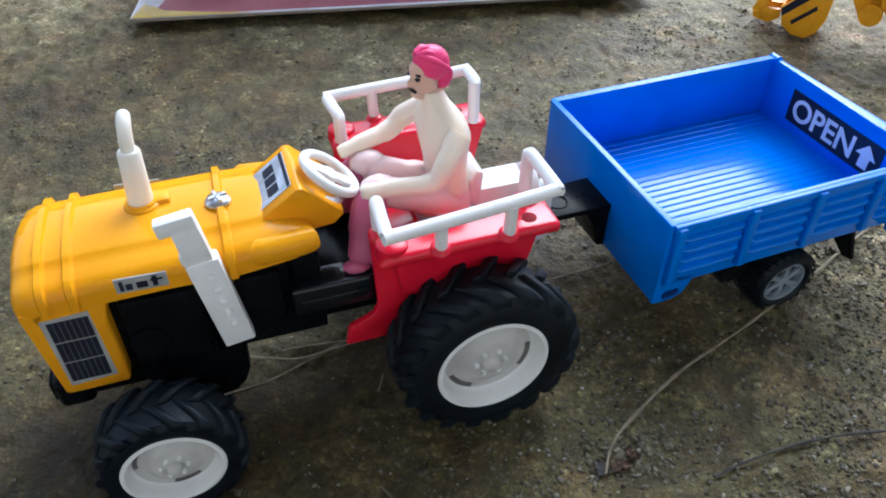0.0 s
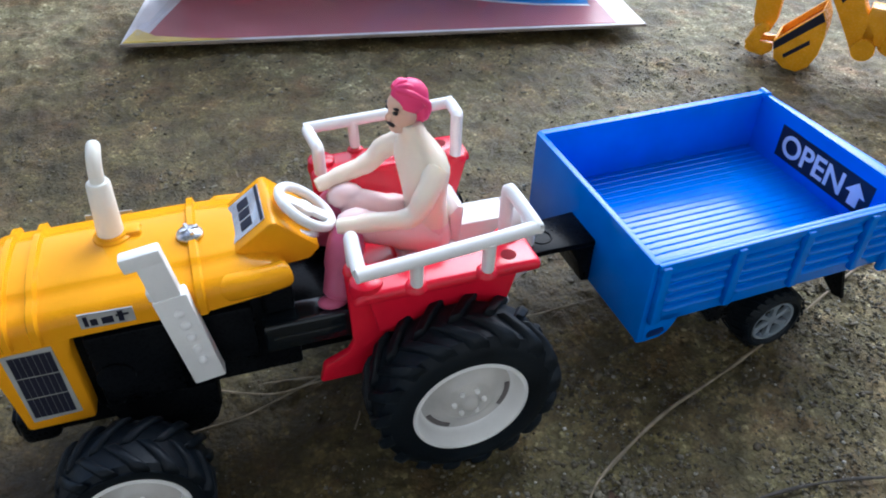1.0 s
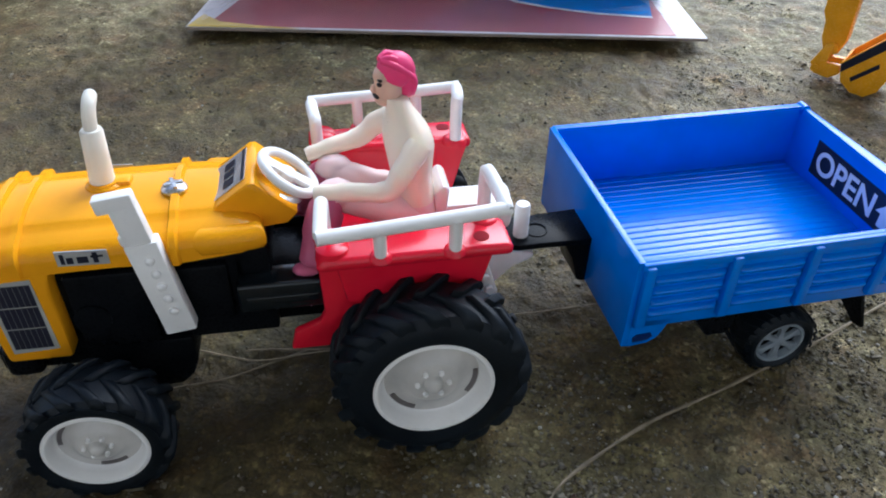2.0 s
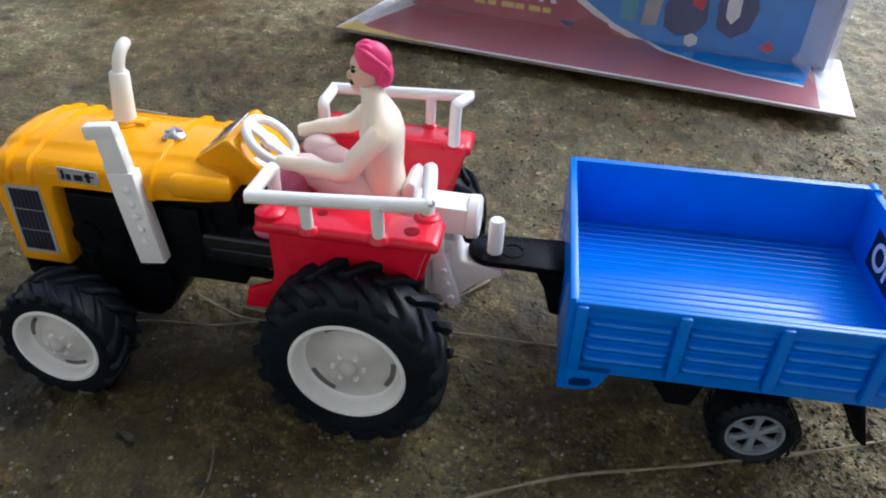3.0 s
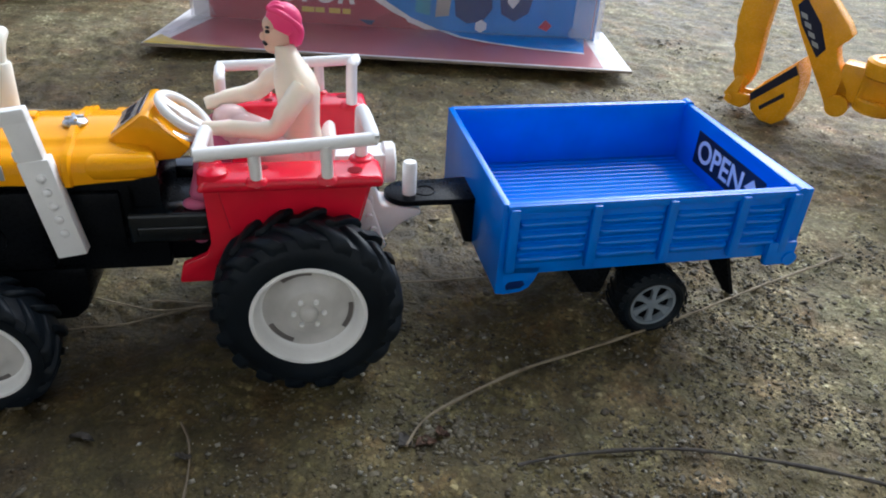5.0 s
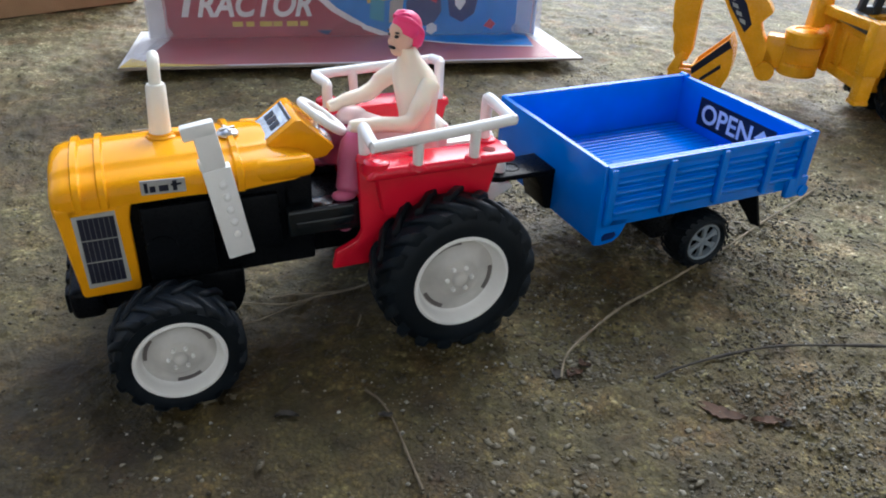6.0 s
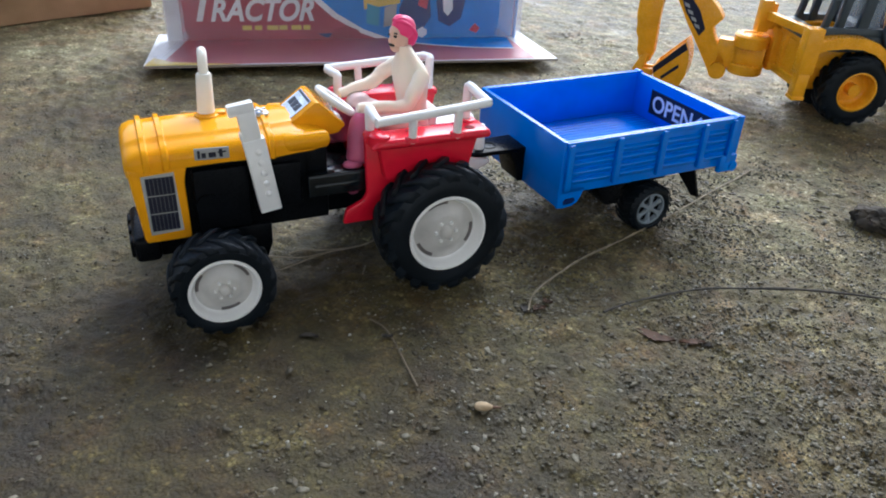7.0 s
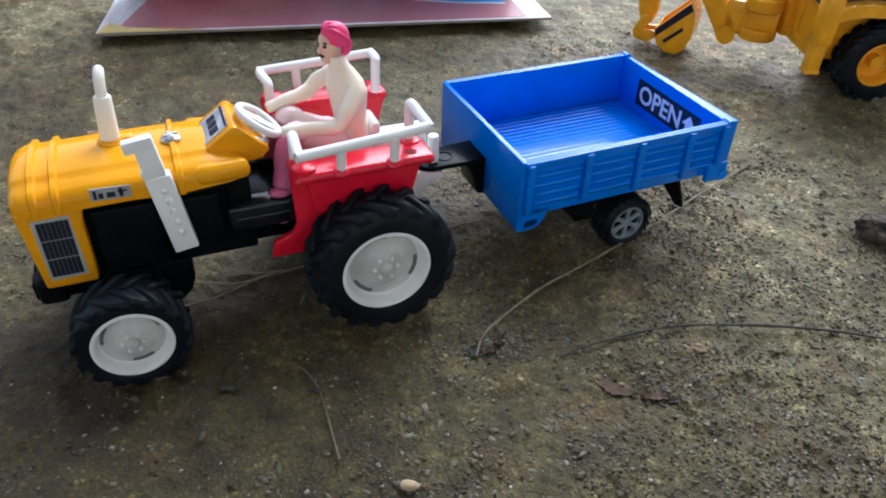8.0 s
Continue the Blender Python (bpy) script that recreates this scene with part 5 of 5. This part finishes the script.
# ---- brown carton ----
def build_carton():
    yaw = math.degrees(math.atan2(0.5761 - 0.5228, -0.0965 + 0.2479))
    t = thing("carton", pose(-0.0965, 0.5761, 0, 0, 0, yaw), "plain brown corrugated cardboard carton", "carton")
    bm = bmesh.new()
    box(bm, -380, 0, 0, 240, 0.2, 190, 1.5)
    part("carton_body", bm, CARTON, t)
    for x0, x1, z in ((-380, -192, 190.2), (-188, 0, 190.2)):
        bm = bmesh.new()
        box(bm, x0, x1, 0.5, 239.5, z, z + 3, 0.6)
        part("top_flap", bm, CARTON, t)
    return t


build_carton()


# ---- toy backhoe ----
def build_backhoe():
    t = thing("toy_backhoe", pose(0.4332, 0.0897, 0, 0, 0, -20), "orange-yellow plastic toy backhoe loader with black tyres", "toy digger")
    for s in (-1, 1):
        wheel(t, 0, s * 25, 29.8, 30.2, 16.4, 19, ORANGE, (16, 1.8, 4.6), label="yellow toy wheel", depth=11)
        wheel(t, 86, s * 25, 25, 25.4, 12.5, 17, ORANGE, (14, 1.6, 4.2), label="yellow toy wheel", depth=9)
    bm = bmesh.new()
    box(bm, -38, 118, -13, 13, 24, 44, 2)
    box(bm, -38, 24, -15, 15, 42, 62, 2)
    box(bm, 56, 124, -19, 19, 44, 86, 4, 3)
    box(bm, 56, 122, -20, 20, 88, 94, 2)
    for s in (-1, 1):
        prism(bm, [(18, 58), (20, 38), (56, 36), (58, 50), (38, 56), (38, 60)], s * 25 - 8, s * 25 + 8, "y", 1.2)
        box(bm, 17, 58, s * 25 - 8.6, s * 25 + 8.6, 50, 57, 1.0)
    tube(bm, [(0, -30, 29.8), (0, 30, 29.8)], 5, 14)
    tube(bm, [(86, -28, 25), (86, 28, 25)], 4, 14)
    part("chassis", bm, ORANGE, t)
    for s in (-1, 1):
        bm = bmesh.new()
        y0, y1 = sorted((s * 13, s * 36))
        line = [(-46, 70), (-36, 73.5), (-22, 75), (-8, 74.5), (4, 71), (13, 65), (19, 56)]
        rings = [[(x, y0, z - 9), (x, y1, z - 9), (x, y1, z), (x, y0, z)] for x, z in line]
        loft(bm, rings)
        part("fender", bm, ORANGE, t)
    # rear frame with stabilisers
    bm = bmesh.new()
    box(bm, -52, -44, -30, 52, 30, 38, 1)
    box(bm, -52, -45, -30, 52, 64, 70, 1)
    for y in (-26, 8, 48):
        box(bm, -52, -46, y - 3, y + 3, 32, 68, 1)
    box(bm, -56, -45, 18, 40, 30, 68, 1)
    box(bm, -50, -45.5, -26, 48, 33, 66, 0.8)
    prism(bm, [(-66, 22), (-60, 22), (-48, -28), (-55, -28)], 73, 80, "z", 0.8)
    part("rear_frame", bm, ORANGE, t)
    for s in (-1, 1):
        bm = bmesh.new()
        y = s * 31 if s < 0 else 55
        box(bm, -57, -44, y - 6, y + 6, 44, 81, 1)
        box(bm, -55.5, -45.5, y - 5, y + 5, 24, 46, 0.8)
        box(bm, -56, -45, y - 5.6, y + 5.6, 22, 25, 0.6)
        part("stabiliser", bm, ORANGE, t)
    bm = bmesh.new()
    box(bm, -71, -61, 23, 33, 62, 89, 1.2)
    prism(bm, [(-61, 64), (-61, 76), (-50, 72), (-46, 66)], 24, 32, "y", 1.0)
    part("lever_post", bm, ORANGE, t)
    # swing turret and arm, turned towards the far side
    arm = Matrix.Translation((-70, 30, 0)) @ Matrix.Rotation(radians(152), 4, "Z")
    bm = bmesh.new()
    lathe(bm, [(14, 24), (15, 25), (15, 32), (14, 33), (0.3, 33)], 32, arm)
    lathe(bm, [(14, 47), (15, 48), (15, 57), (13, 58.6), (9, 58.6), (8.6, 57.8), (0.3, 57.8)], 32, arm)
    box(bm, -14, 12, -8, 8, 30, 50, 1.2, 2, arm)
    for y in (-6, 6):
        box(bm, 8, 13, y - 2, y + 2, 30, 50, 0.8, 1, arm)
    box(bm, 6, 27, -7, 7, 27, 52, 1.5, 2, arm)
    part("swing_turret", bm, ORANGE, t)
    bm = bmesh.new()
    prism(bm, [(29, 19), (34, 27), (58, 62), (75, 89), (96, 122), (84, 126), (50, 93), (32, 76), (27, 69), (34, 60), (31, 52), (18, 34), (16, 22), (22, 17)], -7, 7, "y", 1.2, turn=arm)
    tube(bm, [arm @ Vector((22.5, -9.5, 23.5)), arm @ Vector((22.5, 9.5, 23.5))], 7.4, 22)
    boom = part("boom", bm, ORANGE, t)
    bm = bmesh.new()
    for s in (-1, 1):
        prism(bm, [(44.5, 51), (40.5, 58), (48, 73), (62, 88), (66, 82), (60, 70)], s * 7.25 - 0.15, s * 7.25 + 0.15, "y", turn=arm)
    decal = part("decal", bm, BLACKSTICK, boom, "black decal with pale bars")
    bm = bmesh.new()
    for k in range(4):
        a, b = 45 + 4 * k, 57 + 5.6 * k
        for s in (-1, 1):
            prism(bm, [(a, b), (a + 4.5, b + 1.5), (a + 6, b + 4.6), (a + 1.5, b + 3.4)], s * 7.5 - 0.1, s * 7.5 + 0.1, "y", turn=arm)
    part("decal_print", bm, GREYSTICK, decal)
    bm = bmesh.new()
    prism(bm, [(98, 128), (84, 128), (81, 88), (82, 60), (81, 30), (84, 20), (93, 20), (97, 29), (98, 40), (101, 46), (101, 52), (103, 63), (102, 95)], -6, 6, "y", 1.2, turn=arm)
    tube(bm, [arm @ Vector((88, -8, 24)), arm @ Vector((88, 8, 24))], 4, 16)
    part("stick", bm, ORANGE, t)
    bm = bmesh.new()
    for y in (-7, 7):
        prism(bm, [(86, 28), (92, 26), (98, 12), (94, 5), (84, 4), (78, 9), (79, 15), (88, 14)], y - 2, y + 2, "y", 0.8, turn=arm)
    tube(bm, [arm @ Vector((94, -10, 9)), arm @ Vector((94, 10, 9))], 2.6, 12)
    part("bucket_link", bm, ORANGE, t)
    bm = bmesh.new()
    back = [(78.5, 19), (75, 7), (67, 1.2), (58, 0.6), (51.5, 6), (48, 16), (47.5, 28), (49, 37), (53.5, 46)]
    mid = (64, 28)
    inner = [(mid[0] + (u - mid[0]) * 0.90, mid[1] + (w - mid[1]) * 0.90) for u, w in back]
    prism(bm, back + inner[::-1], -14, 14, "y", turn=arm)
    for s in (-1, 1):
        prism(bm, back, s * 13.5 - 1, s * 13.5 + 1, "y", 0.4, turn=arm)
    bucket = part("bucket", bm, ORANGE, t)
    bm = bmesh.new()
    prism(bm, [(74, 17), (55, 38), (58, 30), (68, 12)], -12.4, 12.4, "y", 0.3, turn=arm)
    part("bucket_lining", bm, DEEP_ORANGE, bucket, "deep orange bucket inside")
    bm = bmesh.new()
    for s in (-1, 1):
        prism(bm, [(78, 18.4), (53.8, 45), (50.5, 39.5), (76.6, 13)], s * 14.6 - 0.12, s * 14.6 + 0.12, "y", turn=arm)
        prism(bm, [(70, 11), (56, 25), (55, 22), (68.5, 8.6)], s * 14.6 - 0.12, s * 14.6 + 0.12, "y", turn=arm)
    part("decal", bm, BLACKSTICK, bucket)
    # cab
    bm = bmesh.new()
    for s in (-1, 1):
        for x0, x1, lean in ((-42, -37, -10), (-30, -24, -6), (-12, -3, -4), (26, 35, 0)):
            prism(bm, [(x0, 70), (x1, 70), (x1 - lean, 142), (x0 - lean, 142)], s * 22 - 2.5, s * 22 + 2.5, "y", 0.8)
        prism(bm, [(-44, 66), (38, 66), (38, 74), (-44, 74)], s * 22 - 3, s * 22 + 3, "y", 0.8)
        prism(bm, [(9, 78), (12, 72), (17, 60), (21, 54), (36, 50), (38, 90), (11, 90)], s * 27 - 2, s * 27 + 2, "y", 0.8)
        prism(bm, [(11, 88), (39, 88), (39, 91.5), (11, 91.5)], s * 27 - 2.8, s * 27 + 2.8, "y", 0.6)
        prism(bm, [(-44, 72), (12, 72), (12, 80), (-40, 80)], s * 23 - 2, s * 23 + 2, "y", 0.8)
    box(bm, -44, 40, -24, 24, 60, 68, 1.2)
    box(bm, -56, -40, -23, 23, 70, 77, 1.2)
    cab = part("cab_frame", bm, CABBLUE, t, "dark slate cab frame")
    bm = bmesh.new()
    box(bm, -36, 42, -28, 28, 142, 148, 2)
    part("cab_roof", bm, ORANGE, t)
    for s in (-1, 1):
        bm = bmesh.new()
        box(bm, -30, 28, s * 21 - 0.5, s * 21 + 0.5, 74, 141, 0)
        part("cab_window", bm, CABGLASS, cab)
    bm = bmesh.new()
    box(bm, -10, 12, -13, 13, 66, 82, 3)
    box(bm, 4, 14, -13, 13, 76, 112, 3)
    tube(bm, [(9, -7, 118), (9, 7, 118)], 5, 14)
    part("seat", bm, CABBLUE, t)
    bm = bmesh.new()
    tube(bm, [(26, 0, 68), (20, 0, 94)], 1.6, 10)
    tube(bm, [(20 + 8 * math.cos(a) * 0.5, 8 * math.sin(a), 94 + 4 * math.cos(a)) for a in np.linspace(0, math.tau, 25)], 1.3, 8)
    part("steering_wheel", bm, BLACK, t)
    for s in (-1, 1):
        bm = bmesh.new()
        prism(bm, [(38, 60), (47, 60), (46, 100), (34, 100)], s * 28 - 3.5, s * 28 + 3.5, "y", 1.0)
        prism(bm, [(36, 92), (36, 101), (124, 84), (124, 74)], s * 28 - 3, s * 28 + 3, "y", 1.0)
        tube(bm, [(42, s * 31.4, 93), (42, s * 32.2, 93)], 2.0, 12)
        part("loader_arm", bm, ORANGE, t)
    return t


build_backhoe()


# ---- bits lying on the ground ----
def stalk(name, pts, r, mat, label, category, group=""):
    bm = bmesh.new()
    line = smooth_line([(x, y, 1000 * float(ground_height(x / 1000, y / 1000)) + r * 0.7 + h + (1.2 if y < -40 else 0.7)) for x, y, h in pts], 8)
    rs = [r * (0.75 + 0.5 * noise.noise((p.x * 0.07, p.y * 0.07, r))) for p in line]
    tube(bm, line, rs, 8)
    return tagged(part(name, bm, mat), label, category, group)


def pebble(name, x, y, size, mat, label, category, seed, yaw):
    bm = bmesh.new()
    blob(bm, (0, 0, 0), size, None, sub=4)
    for v in bm.verts:
        k = v.co / max(size)
        v.co *= 1 + 0.38 * noise.noise(k * 2.1 + Vector((seed, 0, 0))) + 0.22 * noise.noise(k * 5.3 + Vector((0, seed, 0))) + 0.09 * noise.noise(k * 12)
    z = 1000 * float(ground_height(x / 1000, y / 1000)) + size[2] * 0.75
    bmesh.ops.transform(bm, matrix=Matrix.Translation((x, y, z)) @ Matrix.Rotation(radians(yaw), 4, "Z"), verts=bm.verts)
    return tagged(part(name, bm, mat, sharp=30), label, category)


stalk("dry_stalk", [(31, -93, 0), (38, -84, 0.5), (50.6, -76, 0.6), (80, -62, 0.4), (114, -51, 0.3), (166, -32, 0.4), (208, -15, 0.5), (271, 8, 0.2)], 0.85, STRING, "long pale dry stalk lying across the concrete", "stalk")
stalk("dark_stalk", [(68, -106, 0), (84, -104.5, 0.3), (107, -104.4, 0.6), (130, -108, 0.8), (153, -114, 0.8), (180, -125, 0.8), (208, -138, 0.7), (232, -154, 0.6), (256, -174, 0.4), (290, -205, 0.2)], 0.85, TWIG, "thin dark dry stalk lying on the concrete", "stalk")
stalk("straw", [(-47, -73, 0), (-43.5, -82, 0.2), (-42.0, -93, 0.2), (-42.4, -108, 0.1), (-43.4, -128, 0)], 0.6, STRAW, "short brown dry straw on the concrete", "stalk")
for pts in ([(-92, 8, 0), (-85.6, 3.2, 0.3), (-65, -4, 0.5), (-47, -3, 0.5), (-29, -1, 0.3), (-12, 4, 0)], [(-110, -16, 0), (-97, -13.4, 0.3), (-78, -10.8, 0.5), (-59, -4.9, 0.6), (-44, 1, 0.2)],
            [(-70, 3, 0), (-64.6, 1.1, 0.5), (-50, 1, 0.5), (-36, -0.4, 0.3), (-24, 1, 0)], [(-33.6, -22, 0), (-34.1, -24.4, 0.5), (-37.4, -30.4, 0)]):
    stalk("grass_thread", pts, 0.5, STRING, "thin dry grass thread under the tractor", "stalk", "grass threads under the tractor")
stalk("straw", [(8, 16, 0), (14, 21, 0.4), (25.6, 32.6, 0.6), (38.5, 47.6, 0.2)], 0.9, STRING, "pale dry straw lying behind the tractor", "stalk")
stalk("grass_thread", [(6, 4.6, 0), (13.6, 5.2, 0.4), (36.4, 6.5, 0.5), (57, 7.0, 0.4), (86, 8.6, 0)], 0.6, STRING, "thin dry grass thread between tractor and trailer", "stalk")
stalk("stone_stalk", [(302, -90, 2.5), (309, -97, 1.5), (318, -110, 0.6), (334, -133, 0)], 0.7, TWIG, "dark dry stalk beside the stone", "stalk")


def seed_husk(x, y, yaw):
    """A dry husk: swollen body drawn out into a thin dark tip."""
    bm = bmesh.new()
    body = [(-4.4, 0.3), (-4.0, 1.4), (-2.9, 2.1), (-1.0, 2.3), (0.8, 2.1), (2.2, 1.5), (3.4, 0.9), (5.4, 0.55), (7.4, 0.3)]
    rings = []
    for u, r in body:
        rings.append([(u, r * (1 + 0.12 * noise.noise(Vector((u, k, 0)))) * math.cos(k * math.tau / 14), 0.82 * r * math.sin(k * math.tau / 14)) for k in range(14)])
    loft(bm, rings[:7])
    loft(bm, rings[6:], mat=1)
    z = 1000 * float(ground_height(x / 1000, y / 1000)) + 1.8
    bmesh.ops.transform(bm, matrix=Matrix.Translation((x, y, z)) @ Matrix.Rotation(radians(yaw), 4, "Z"), verts=bm.verts)
    return tagged(part("pale_seed", bm, [PALE, LEAF], sharp=80), "small pale dry seed husk with dark tip", "seed")


seed_husk(-20.2, -148, -26)


def leaf(name, x, y, yaw, length, wide, mat, label, seed):
    """A curled, ragged scrap of dry leaf."""
    bm = bmesh.new()
    rings = []
    n = 14
    for i in range(n + 1):
        u = i / n
        half = wide * (math.sin(math.pi * min(1, max(0.0, u))) ** 0.6 + 0.05) * (1 + 0.55 * noise.noise(Vector((u * 9, seed, 0))))
        cx, cy = length * (u - 0.5), 1.2 * math.sin(4 * u + seed)
        rise = 0.9 + 1.1 * abs(noise.noise(Vector((u * 5, seed, 3))))
        rings.append([(cx, cy - half, rise + 0.8), (cx, cy, rise - 0.3), (cx, cy + half, rise + 0.5), (cx, cy + half, rise + 0.2), (cx, cy, rise - 0.7), (cx, cy - half, rise + 0.4)])
    loft(bm, rings)
    z = 1000 * float(ground_height(x / 1000, y / 1000))
    bmesh.ops.transform(bm, matrix=Matrix.Translation((x, y, z)) @ Matrix.Rotation(radians(yaw), 4, "Z"), verts=bm.verts)
    return tagged(part(name, bm, mat, sharp=50), label, "leaf")


leaf("leaf_scrap", 83, -130, -45, 20, 3.0, LEAF, "curled brown dry leaf scrap on loose crumbs", 2.6)
leaf("leaf_scrap", 97, -141, -38, 13, 2.0, LEAF, "narrow brown dry leaf scrap", 4.4)
leaf("leaf_scrap", 104, -146, -30, 9, 1.4, TWIG, "short dark scrap of dry leaf", 5.1)
leaf("leaf_scrap", 203, -205, -35, 16, 2.2, TWIG, "dark curled scrap on loose crumbs", 8.3)
leaf("leaf_scrap", -79, -77, -8, 9, 1.3, TWIG, "dark dry leaf scrap on smooth concrete", 0.2)
leaf("leaf_scrap", -44, -90, 20, 5, 1.5, TWIG, "small dark crumb of leaf", 7.7)
leaf("leaf_scrap", 38, -92, 15, 8, 2.0, LEAF, "reddish brown dry scrap at the end of the stalk", 6.2)
leaf("leaf_scrap", 45, -88, -60, 6, 1.6, LEAF, "small reddish dry scrap among crumbs", 9.1)
leaf("bark_scrap", 30, -90, 60, 7, 2.2, TWIG, "dark scrap at the end of the stalk", 3.3)
pebble("stone", 291, -83, (16, 9.5, 8), DARKSTONE, "small dark rounded stone", "stone", 1.2, -45)
